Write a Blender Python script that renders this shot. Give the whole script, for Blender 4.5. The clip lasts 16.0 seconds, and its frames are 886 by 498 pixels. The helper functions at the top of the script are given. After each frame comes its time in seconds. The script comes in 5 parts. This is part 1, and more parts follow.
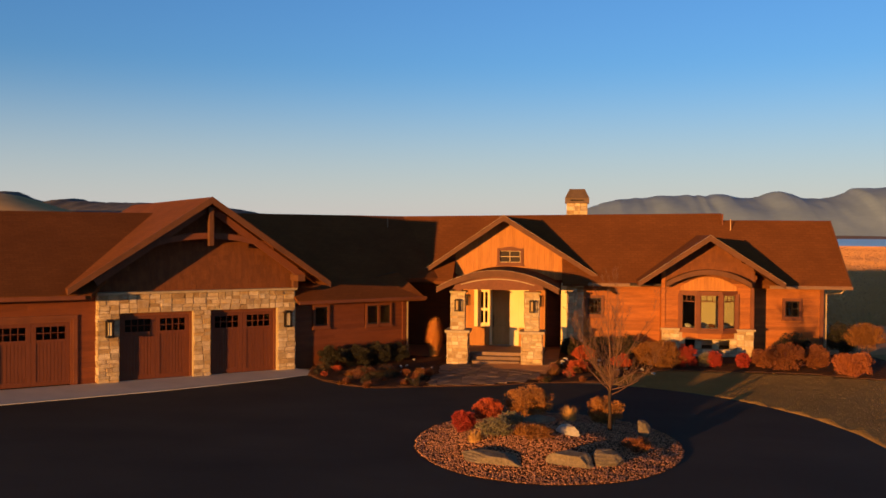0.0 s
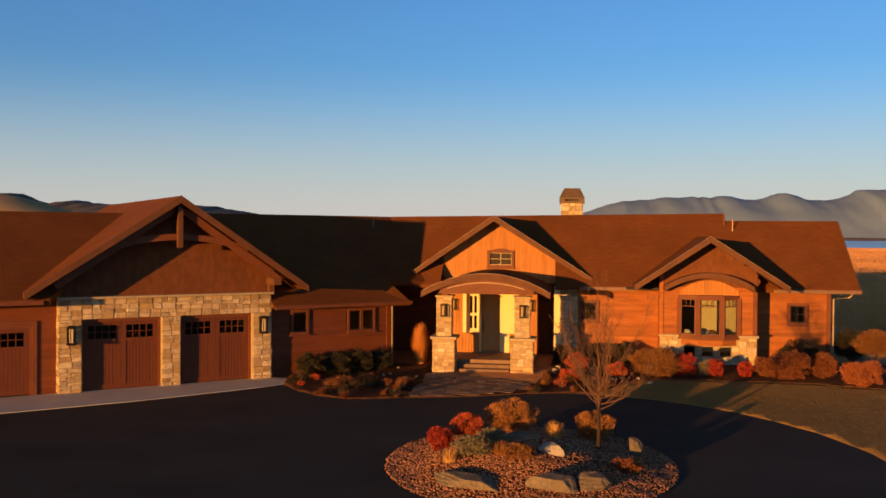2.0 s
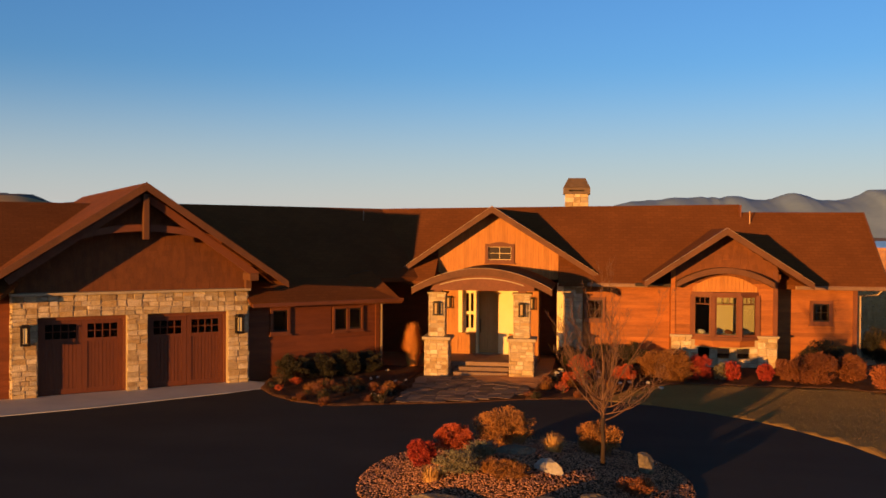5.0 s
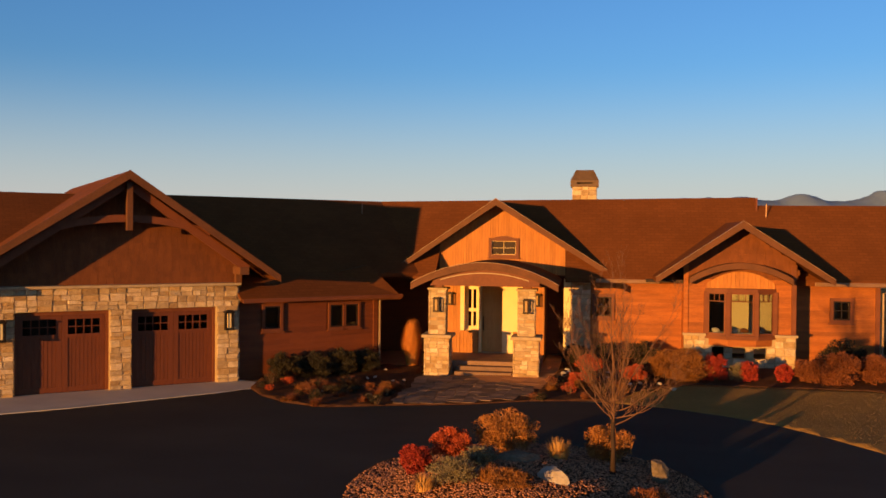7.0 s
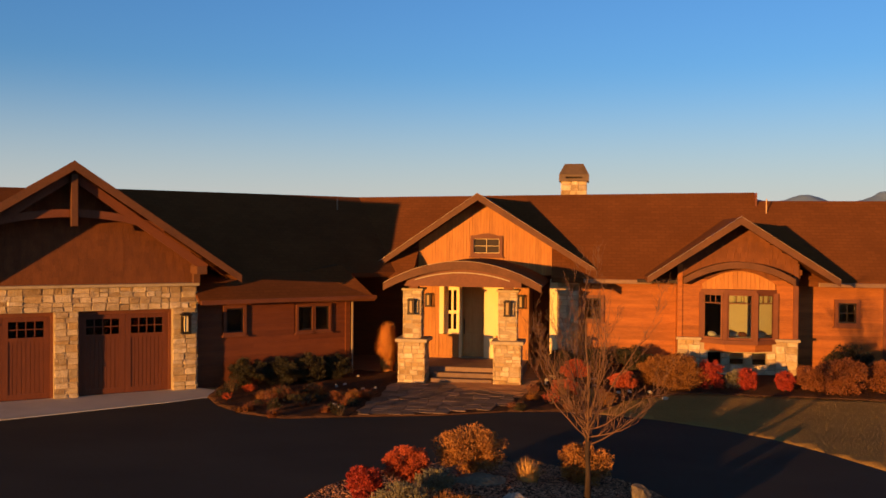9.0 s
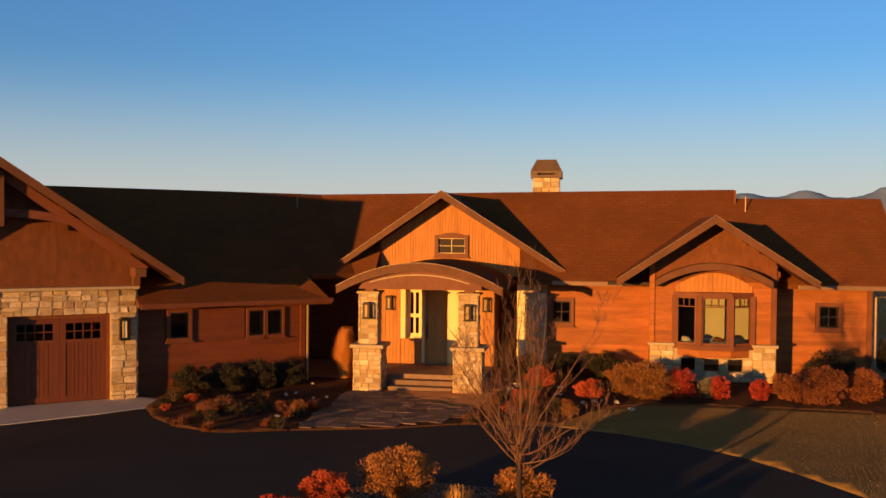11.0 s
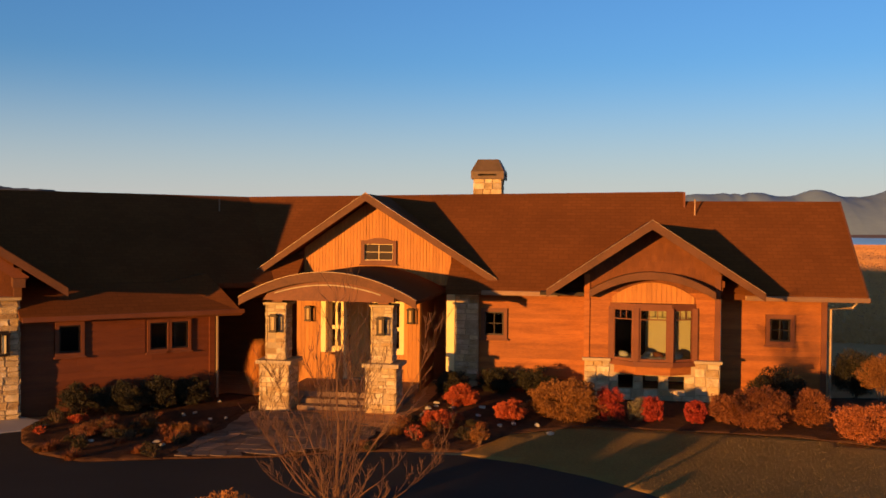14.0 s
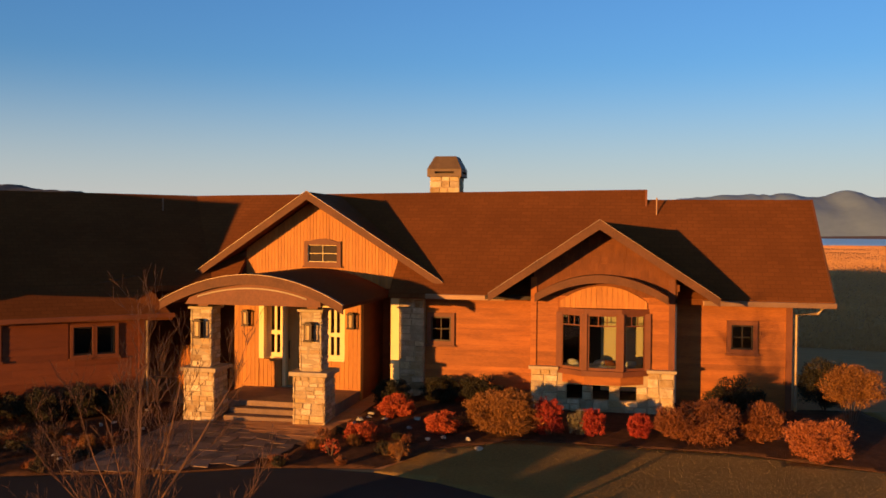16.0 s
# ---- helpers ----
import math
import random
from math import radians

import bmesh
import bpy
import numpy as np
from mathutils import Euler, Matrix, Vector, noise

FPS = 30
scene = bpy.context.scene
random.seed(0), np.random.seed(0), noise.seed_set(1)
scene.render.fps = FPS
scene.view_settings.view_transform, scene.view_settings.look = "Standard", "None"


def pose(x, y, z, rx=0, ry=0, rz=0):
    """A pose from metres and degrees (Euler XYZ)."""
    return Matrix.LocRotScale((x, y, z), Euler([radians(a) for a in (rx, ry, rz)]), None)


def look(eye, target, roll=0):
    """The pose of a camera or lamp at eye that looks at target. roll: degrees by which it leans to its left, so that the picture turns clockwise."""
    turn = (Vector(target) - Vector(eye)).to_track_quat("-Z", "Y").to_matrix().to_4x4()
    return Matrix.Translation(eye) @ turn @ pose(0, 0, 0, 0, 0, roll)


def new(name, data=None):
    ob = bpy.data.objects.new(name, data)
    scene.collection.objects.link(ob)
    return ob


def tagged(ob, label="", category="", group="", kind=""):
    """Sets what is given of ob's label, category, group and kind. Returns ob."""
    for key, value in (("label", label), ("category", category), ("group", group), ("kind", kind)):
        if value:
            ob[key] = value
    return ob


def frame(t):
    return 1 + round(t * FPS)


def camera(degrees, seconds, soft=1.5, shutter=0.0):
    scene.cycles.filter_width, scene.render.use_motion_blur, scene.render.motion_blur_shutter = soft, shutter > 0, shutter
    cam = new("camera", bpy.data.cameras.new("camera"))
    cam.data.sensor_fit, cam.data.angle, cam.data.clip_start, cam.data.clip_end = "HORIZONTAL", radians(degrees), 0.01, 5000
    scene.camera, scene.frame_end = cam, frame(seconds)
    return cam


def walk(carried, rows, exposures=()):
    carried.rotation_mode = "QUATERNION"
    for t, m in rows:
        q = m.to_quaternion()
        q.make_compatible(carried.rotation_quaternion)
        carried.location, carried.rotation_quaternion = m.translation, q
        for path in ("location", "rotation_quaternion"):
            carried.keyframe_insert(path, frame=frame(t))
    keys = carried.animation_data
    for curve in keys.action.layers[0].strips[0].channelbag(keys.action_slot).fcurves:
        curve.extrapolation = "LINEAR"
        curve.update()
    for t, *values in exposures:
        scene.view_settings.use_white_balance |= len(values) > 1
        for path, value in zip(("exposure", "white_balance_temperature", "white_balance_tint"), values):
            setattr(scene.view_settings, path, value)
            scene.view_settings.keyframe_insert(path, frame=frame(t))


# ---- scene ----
cam = camera(52.3, 16.0, soft=1.6)
PATH = [
    (0, (1.378, -1.888, 5.595), (1.1, 0.092, 5.556), 0.4),
    (0.5, (1.567, -1.407, 5.566), (1.285, 0.573, 5.529), 0.3),
    (1, (1.719, -0.689, 5.555), (1.435, 1.291, 5.519), 0.4),
    (1.5, (1.786, -0.255, 5.561), (1.501, 1.725, 5.526), 0.4),
    (2, (1.849, 0.132, 5.568), (1.561, 2.111, 5.533), 0.4),
    (2.5, (1.905, 0.629, 5.542), (1.616, 2.608, 5.509), 0.4),
    (3, (1.965, 1.094, 5.534), (1.671, 3.072, 5.5), 0.4),
    (3.5, (1.989, 1.497, 5.512), (1.693, 3.475, 5.478), 0.5),
    (4, (2.023, 2.038, 5.453), (1.722, 4.015, 5.418), 0.4),
    (6.5, (2.01, 4.09, 4.997), (1.693, 6.064, 4.964), 0.5),
    (7, (2.001, 4.553, 4.99), (1.678, 6.527, 4.956), 0.5),
    (7.5, (2.037, 5.138, 4.981), (1.712, 7.111, 4.947), 0.5),
    (8, (2.144, 5.729, 4.967), (1.818, 7.702, 4.932), 0.5),
    (8.5, (2.343, 6.337, 4.924), (2.014, 8.31, 4.889), 0.5),
    (9, (2.536, 6.81, 4.861), (2.206, 8.783, 4.829), 0.5),
    (9.2, (2.611, 6.985, 4.867), (2.285, 8.958, 4.834), 0.5),
    (11.5, (3.876, 9.059, 5.015), (3.545, 11.031, 4.973), 0.5),
    (12, (4.207, 9.544, 5.016), (3.883, 11.517, 4.978), 0.5),
    (12.5, (4.552, 9.91, 5.061), (4.224, 11.883, 5.022), 0.5),
    (13, (4.929, 10.331, 5.114), (4.604, 12.304, 5.074), 0.5),
    (13.5, (5.402, 10.778, 5.155), (5.08, 12.752, 5.115), 0.6),
    (14, (5.859, 11.142, 5.208), (5.507, 13.111, 5.165), 0.5),
    (14.5, (6.307, 11.545, 5.285), (5.926, 13.508, 5.238), 0.5),
    (15, (6.854, 12.031, 5.243), (6.449, 13.989, 5.2), 0.5),
    (15.5, (7.496, 12.628, 5.233), (7.086, 14.585, 5.19), 0.5),
    (16, (7.969, 13.072, 5.2), (7.561, 15.03, 5.159), 0.5),
]
walk(cam, [(t, look(eye, target, roll)) for t, eye, target, roll in PATH], exposures=[(0.0, 0.65, 6450, 20), (16.0, 0.65, 6450, 20)])

# ---------------------------------------------------------------- light
SUN_AZ, SUN_EL = 28.6, 3.0      # degrees to the left of the way back from the house; height
to_sun = Vector((-math.sin(radians(SUN_AZ)) * math.cos(radians(SUN_EL)),
                 -math.cos(radians(SUN_AZ)) * math.cos(radians(SUN_EL)), math.sin(radians(SUN_EL))))
world = bpy.data.worlds.new("evening_sky")
scene.world = world
world.use_nodes = True
wn = world.node_tree
sky = wn.nodes.new("ShaderNodeTexSky")
sky.sky_type, sky.sun_disc = "NISHITA", False
sky.sun_elevation, sky.sun_rotation = radians(SUN_EL), radians(180 + SUN_AZ)
sky.air_density, sky.dust_density, sky.ozone_density = 1.0, 0.1, 4.0
wn.nodes["Background"].inputs[1].default_value = 0.215
# evening haze, thickest at the horizon all round
wtc, wsep, wmap, wmix = (wn.nodes.new(k) for k in ("ShaderNodeTexCoord", "ShaderNodeSeparateXYZ", "ShaderNodeMapRange", "ShaderNodeMix"))
wmap.interpolation_type = "SMOOTHSTEP"
for i, val in enumerate((0.0, 0.19, 0.62, 0.0)):
    wmap.inputs[i + 1].default_value = val
wmix.data_type = "RGBA"
wmix.inputs[7].default_value = (1.95, 2.0, 2.05, 1)
wn.links.new(wtc.outputs["Generated"], wsep.inputs[0])
wn.links.new(wsep.outputs["Z"], wmap.inputs[0])
wn.links.new(wmap.outputs[0], wmix.inputs[0])
wn.links.new(sky.outputs[0], wmix.inputs[6])
# towards the zenith, out of view, an added tint warms and dims the fill
zmap, zmix = wn.nodes.new("ShaderNodeMapRange"), wn.nodes.new("ShaderNodeMix")
zmap.interpolation_type = "SMOOTHSTEP"
for i, val in enumerate((0.24, 0.62, 0.0, 1.0)):
    zmap.inputs[i + 1].default_value = val
zmix.data_type, zmix.blend_type = "RGBA", "MULTIPLY"
zmix.inputs[7].default_value = (1.0, 0.60, 0.42, 1)
wn.links.new(wsep.outputs["Z"], zmap.inputs[0])
wn.links.new(zmap.outputs[0], zmix.inputs[0])
wn.links.new(wmix.outputs[2], zmix.inputs[6])
wn.links.new(zmix.outputs[2], wn.nodes["Background"].inputs[0])
sun = new("sun", bpy.data.lights.new("sun", "SUN"))
sun.data.energy, sun.data.angle, sun.data.color = 5.0, radians(0.6), (1.0, 0.47, 0.09)
sun.matrix_world = look(to_sun * 100, (0, 0, 0))


# ---------------------------------------------------------------- materials
def material(name, base, other=None, rough=0.8, scale=3.0, stretch=(1, 1, 1), fine=40.0, bump=0.15, metal=0.0, rnd=0.0, dist=0.01):
    """A surface with variation at two scales, a fine relief and, where asked, a shift from piece to piece."""
    m = bpy.data.materials.new(name)
    m.use_nodes = True
    t = m.node_tree
    b = t.nodes["Principled BSDF"]
    b.inputs["Roughness"].default_value, b.inputs["Metallic"].default_value = rough, metal
    b.inputs["Specular IOR Level"].default_value = 0.3 if rough < 0.85 else 0.08
    mp = t.nodes.new("ShaderNodeMapping")
    mp.inputs["Scale"].default_value = stretch
    geo = t.nodes.new("ShaderNodeNewGeometry")
    t.links.new(geo.outputs["Position"], mp.inputs["Vector"])
    n1, n2 = t.nodes.new("ShaderNodeTexNoise"), t.nodes.new("ShaderNodeTexNoise")
    for n, sc in ((n1, scale), (n2, fine)):
        n.inputs["Scale"].default_value, n.inputs["Detail"].default_value = sc, 5
        t.links.new(mp.outputs[0], n.inputs["Vector"])
    add = t.nodes.new("ShaderNodeMath")
    add.operation = "MULTIPLY_ADD"
    add.inputs[1].default_value = 0.45
    t.links.new(n2.outputs[0], add.inputs[0])
    half = t.nodes.new("ShaderNodeMath")
    half.operation = "MULTIPLY"
    half.inputs[1].default_value = 0.55
    t.links.new(n1.outputs[0], half.inputs[0])
    t.links.new(half.outputs[0], add.inputs[2])
    ramp = t.nodes.new("ShaderNodeMapRange")
    ramp.inputs[1].default_value, ramp.inputs[2].default_value = 0.33, 0.67
    t.links.new(add.outputs[0], ramp.inputs[0])
    mix = t.nodes.new("ShaderNodeMix")
    mix.data_type = "RGBA"
    o = other or [c * 0.6 for c in base]
    mix.inputs[6].default_value, mix.inputs[7].default_value = (*o, 1), (*base, 1)
    t.links.new(ramp.outputs[0], mix.inputs[0])
    out = mix.outputs[2]
    if rnd:
        info = t.nodes.new("ShaderNodeObjectInfo")
        mr = t.nodes.new("ShaderNodeMapRange")
        mr.inputs[3].default_value, mr.inputs[4].default_value = 1 - rnd, 1 + rnd
        t.links.new(info.outputs["Random"], mr.inputs[0])
        hsv = t.nodes.new("ShaderNodeHueSaturation")
        t.links.new(mr.outputs[0], hsv.inputs["Value"])
        t.links.new(out, hsv.inputs["Color"])
        out = hsv.outputs[0]
    t.links.new(out, b.inputs["Base Color"])
    if bump:
        bp = t.nodes.new("ShaderNodeBump")
        bp.inputs["Strength"].default_value, bp.inputs["Distance"].default_value = bump, dist
        t.links.new(n2.outputs[0], bp.inputs["Height"])
        t.links.new(bp.outputs[0], b.inputs["Normal"])
    return m


CEDAR = material("stained_cedar", (0.39, 0.125, 0.019), (0.19, 0.054, 0.008), 0.65, 0.9, (1, 1, 7), 11, 0.3, rnd=0.15)
CEDAR_UP = material("stained_cedar_upright", (0.50, 0.205, 0.042), (0.35, 0.135, 0.027), 0.65, 1.5, (6, 6, 1), 8, 0.25, rnd=0.12)
# red stain, taken darker for dimly lit walls and the shaded porch recesses
CEDAR_RED_SHADE = material("red_stained_cedar_shade", (0.18, 0.048, 0.011), (0.115, 0.03, 0.008), 0.65, 1.2, (1, 1, 6), 9, 0.25, rnd=0.12)
SHAKE = material("cedar_shake", (0.18, 0.058, 0.016), (0.105, 0.033, 0.010), 0.8, 2.0, (3, 3, 1), 14, 0.4, rnd=0.10)
TRIM = material("brown_trim", (0.19, 0.06, 0.021), (0.12, 0.038, 0.014), 0.6, 2, (1, 1, 1), 25, 0.15)
BARGE = material("weathered_bargeboard", (0.15, 0.057, 0.021), (0.085, 0.034, 0.014), 0.7, 2, (1, 1, 1), 22, 0.2)
DOORWOOD = material("garage_door_wood", (0.15, 0.043, 0.014), (0.095, 0.028, 0.01), 0.55, 2, (8, 8, 1), 8, 0.2)
CREAM = material("cream_paint", (0.85, 0.66, 0.32), (0.78, 0.58, 0.27), 0.5, 2, (1, 1, 1), 30, 0.05)
STONE = material("tan_ledgestone", (1.0, 1.0, 1.0), (0.60, 0.54, 0.46), 0.84, 6.0, (1, 1, 1), 26, 0.8, dist=0.035)


def mixed_stones(m, tones):
    """Each stone takes its own tone from a ramp of quarry colours."""
    t = m.node_tree
    b = t.nodes["Principled BSDF"]
    info, ramp, mx = t.nodes.new("ShaderNodeObjectInfo"), t.nodes.new("ShaderNodeValToRGB"), t.nodes.new("ShaderNodeMix")
    ramp.color_ramp.interpolation = "LINEAR"
    while len(ramp.color_ramp.elements) < len(tones):
        ramp.color_ramp.elements.new(0.5)
    for i, (e, c) in enumerate(zip(ramp.color_ramp.elements, tones)):
        e.position, e.color = i / (len(tones) - 1), (*c, 1)
    mx.data_type, mx.blend_type = "RGBA", "MULTIPLY"
    mx.inputs[0].default_value = 1.0
    t.links.new(info.outputs["Random"], ramp.inputs[0])
    t.links.new(b.inputs["Base Color"].links[0].from_socket, mx.inputs[6])
    t.links.new(ramp.outputs[0], mx.inputs[7])
    t.links.new(mx.outputs[2], b.inputs["Base Color"])


mixed_stones(STONE, [(0.74, 0.58, 0.36), (0.60, 0.45, 0.25), (0.38, 0.25, 0.12), (0.70, 0.54, 0.34), (0.48, 0.38, 0.25), (0.56, 0.37, 0.16), (0.78, 0.63, 0.42), (0.62, 0.46, 0.27)])
MORTAR = material("mortar", (0.42, 0.32, 0.19), (0.3, 0.22, 0.13), 0.9, 5, (1, 1, 1), 60, 0.4)
CAPSTONE = material("cap_stone", (0.46, 0.35, 0.21), (0.32, 0.24, 0.15), 0.8, 4, (1, 1, 1), 40, 0.3)
ASPHALT = material("asphalt", (0.064, 0.054, 0.044), (0.036, 0.032, 0.028), 0.9, 0.22, (1, 1.8, 1), 70, 0.5, dist=0.006)
CONCRETE = material("concrete", (0.60, 0.54, 0.45), (0.48, 0.43, 0.36), 0.85, 1.2, (1, 1, 1), 50, 0.2)
MULCH = material("bark_mulch", (0.12, 0.055, 0.028), (0.045, 0.022, 0.012), 0.95, 6, (1, 1, 1), 40, 0.9, dist=0.04)
FLAG = material("flagstone", (0.25, 0.155, 0.10), (0.14, 0.085, 0.055), 0.8, 2, (1, 1, 1), 20, 0.4, rnd=0.35)
BOULDER = material("boulder", (0.25, 0.19, 0.125), (0.10, 0.078, 0.055), 0.85, 2.5, (1, 1, 1), 16, 0.7, dist=0.04)
DRIP = material("pale_drip_edge", (0.36, 0.25, 0.15), (0.26, 0.17, 0.10), 0.45, 4, (1, 1, 1), 60, 0.05, 0.2)
WHITEROCK = material("pale_boulder", (0.42, 0.37, 0.31), (0.26, 0.22, 0.18), 0.85, 3, (1, 1, 1), 16, 0.5, dist=0.03)
METAL = material("dark_bronze", (0.05, 0.035, 0.025), (0.03, 0.022, 0.018), 0.45, 6, (1, 1, 1), 60, 0.05, 0.7)
GUTTER = material("bronze_gutter", (0.28, 0.16, 0.09), (0.2, 0.11, 0.06), 0.4, 4, (1, 1, 1), 60, 0.05, 0.3)
BARK = material("bark", (0.17, 0.10, 0.06), (0.09, 0.055, 0.035), 0.85, 8, (1, 1, 0.3), 60, 0.4)
DRYWALL = material("plaster", (0.80, 0.70, 0.45), (0.74, 0.63, 0.40), 0.8, 2, (1, 1, 1), 40, 0.05)
CUSHION = material("cushion_cloth", (0.75, 0.70, 0.62), (0.6, 0.55, 0.48), 0.9, 8, (1, 1, 1), 80, 0.2)
# near-black paint stands in for the lack of light indoors
UNLIT_INSIDE = material("painted_unlit_interior", (0.05, 0.035, 0.025), (0.03, 0.02, 0.015), 0.8, 2, (1, 1, 1), 20, 0.05)
RED_LEAF = material("red_leaves", (0.38, 0.04, 0.018), (0.22, 0.024, 0.013), 0.7, 6, (1, 1, 1), 30, 0)
ORANGE_LEAF = material("rust_leaves", (0.42, 0.17, 0.035), (0.24, 0.10, 0.025), 0.7, 6, (1, 1, 1), 30, 0)
FIRE_LEAF = material("orange_red_leaves", (0.50, 0.09, 0.022), (0.32, 0.055, 0.016), 0.7, 6, (1, 1, 1), 30, 0)
OLIVE_LEAF = material("olive_leaves", (0.28, 0.110, 0.021), (0.16, 0.064, 0.015), 0.7, 6, (1, 1, 1), 30, 0)
GREY_LEAF = material("grey_green_leaves", (0.22, 0.18, 0.10), (0.13, 0.11, 0.06), 0.7, 6, (1, 1, 1), 30, 0)
BROWN_LEAF = material("brown_leaves", (0.24, 0.075, 0.022), (0.13, 0.042, 0.015), 0.7, 6, (1, 1, 1), 30, 0)
DARK_LEAF = material("dark_evergreen_leaves", (0.04, 0.032, 0.014), (0.022, 0.018, 0.009), 0.7, 6, (1, 1, 1), 30, 0)
STRAW = material("dry_grass_blades", (0.60, 0.33, 0.09), (0.45, 0.24, 0.065), 0.8, 6, (1, 1, 1), 30, 0)
LAWN_BLADE = material("lawn_blades", (0.38, 0.235, 0.064), (0.25, 0.16, 0.046), 0.85, 0.8, (1, 1, 1), 20, 0)
PEBBLE = material("river_pebbles", (0.42, 0.195, 0.10), (0.20, 0.085, 0.045), 0.8, 9, (1, 1, 1), 50, 0.1)


def glass(name="window_glass"):
    m = bpy.data.materials.new(name)
    m.use_nodes = True
    t = m.node_tree
    t.nodes.remove(t.nodes["Principled BSDF"])
    g, tr, mx, fr = (t.nodes.new(k) for k in ("ShaderNodeBsdfGlossy", "ShaderNodeBsdfTransparent", "ShaderNodeMixShader", "ShaderNodeFresnel"))
    g.inputs["Roughness"].default_value = 0.02
    tr.inputs[0].default_value = (0.8, 0.82, 0.8, 1)
    fr.inputs[0].default_value = 1.5
    t.links.new(fr.outputs[0], mx.inputs[0])
    t.links.new(tr.outputs[0], mx.inputs[1])
    t.links.new(g.outputs[0], mx.inputs[2])
    t.links.new(mx.outputs[0], t.nodes["Material Output"].inputs[0])
    return m


GLASS = glass()
GOLD = material("golden_grass", (0.64, 0.25, 0.04), (0.46, 0.17, 0.03), 0.8, 6, (1, 1, 1), 30, 0)
DARKBARK = material("dark_bark", (0.055, 0.035, 0.024), (0.03, 0.02, 0.015), 0.85, 8, (1, 1, 0.3), 60, 0.4)
TWIG = material("reddish_twigs", (0.20, 0.10, 0.052), (0.11, 0.055, 0.03), 0.8, 8, (1, 1, 0.3), 60, 0.2)
AMBER = material("amber_glass", (0.42, 0.27, 0.11), (0.32, 0.20, 0.08), 0.4, 6, (1, 1, 1), 60, 0.0)
CAPMETAL = material("weathered_copper", (0.16, 0.10, 0.06), (0.10, 0.065, 0.04), 0.6, 5, (1, 1, 1), 40, 0.1, 0.3)
RUST_LEAF = material("rust_brown_leaves", (0.40, 0.12, 0.035), (0.24, 0.07, 0.022), 0.7, 6, (1, 1, 1), 30, 0)


def shingles(name):
    """Asphalt shingles: courses and tabs by a brick pattern laid along the slope."""
    m = material(name, (0.175, 0.060, 0.017), (0.125, 0.042, 0.012), 0.9, 0.7, (1, 1, 1), 30, 0)
    t = m.node_tree
    b = t.nodes["Principled BSDF"]
    co = t.nodes.new("ShaderNodeUVMap")
    br = t.nodes.new("ShaderNodeTexBrick")
    br.inputs["Scale"].default_value = 1.0
    br.inputs["Brick Width"].default_value, br.inputs["Row Height"].default_value = 0.32, 0.16
    br.inputs["Mortar Size"].default_value = 0.012
    br.inputs["Color1"].default_value, br.inputs["Color2"].default_value, br.inputs["Mortar"].default_value = (1, 1, 1, 1), (0.72, 0.72, 0.72, 1), (0.5, 0.5, 0.5, 1)
    t.links.new(co.outputs[0], br.inputs["Vector"])
    old = b.inputs["Base Color"].links[0].from_socket
    mx = t.nodes.new("ShaderNodeMix")
    mx.data_type, mx.blend_type = "RGBA", "MULTIPLY"
    mx.inputs[0].default_value = 0.5
    t.links.new(old, mx.inputs[6])
    t.links.new(br.outputs[0], mx.inputs[7])
    t.links.new(mx.outputs[2], b.inputs["Base Color"])
    bp = t.nodes.new("ShaderNodeBump")
    bp.inputs["Strength"].default_value, bp.inputs["Distance"].default_value = 0.5, 0.01
    t.links.new(br.outputs[0], bp.inputs["Height"])
    t.links.new(bp.outputs[0], b.inputs["Normal"])
    return m


ROOF = shingles("brown_shingles")


# ---------------------------------------------------------------- mesh helpers
def box(bm, x0, x1, y0, y1, z0, z1):
    vs = [bm.verts.new((x, y, z)) for z in (z0, z1) for x, y in ((x0, y0), (x1, y0), (x1, y1), (x0, y1))]
    for f in ((3, 2, 1, 0), (4, 5, 6, 7), (0, 1, 5, 4), (1, 2, 6, 5), (2, 3, 7, 6), (3, 0, 4, 7)):
        bm.faces.new([vs[i] for i in f])
    return vs


def prism(bm, pts, y0, y1):
    """A polygon of (x, z) drawn from y0 to y1."""
    a, b = ([bm.verts.new((x, y, z)) for x, z in pts] for y in (y0, y1))
    bm.faces.new(a), bm.faces.new(b[::-1])
    for i in range(len(pts)):
        j = (i + 1) % len(pts)
        bm.faces.new((a[j], a[i], b[i], b[j]))


def plate(bm, pts, z0, z1):
    """A polygon of (x, y) drawn from z0 to z1."""
    a, b = ([bm.verts.new((x, y, z)) for x, y in pts] for z in (z0, z1))
    bm.faces.new(a[::-1]), bm.faces.new(b)
    for i in range(len(pts)):
        j = (i + 1) % len(pts)
        bm.faces.new((a[i], a[j], b[j], b[i]))


def slab(bm, pts, thick):
    """A roof plane: its upper outline, and a thickness straight down."""
    a = [bm.verts.new(p) for p in pts]
    b = [bm.verts.new((p[0], p[1], p[2] - thick)) for p in pts]
    bm.faces.new(a), bm.faces.new(b[::-1])
    for i in range(len(pts)):
        j = (i + 1) % len(pts)
        bm.faces.new((a[j], a[i], b[i], b[j]))


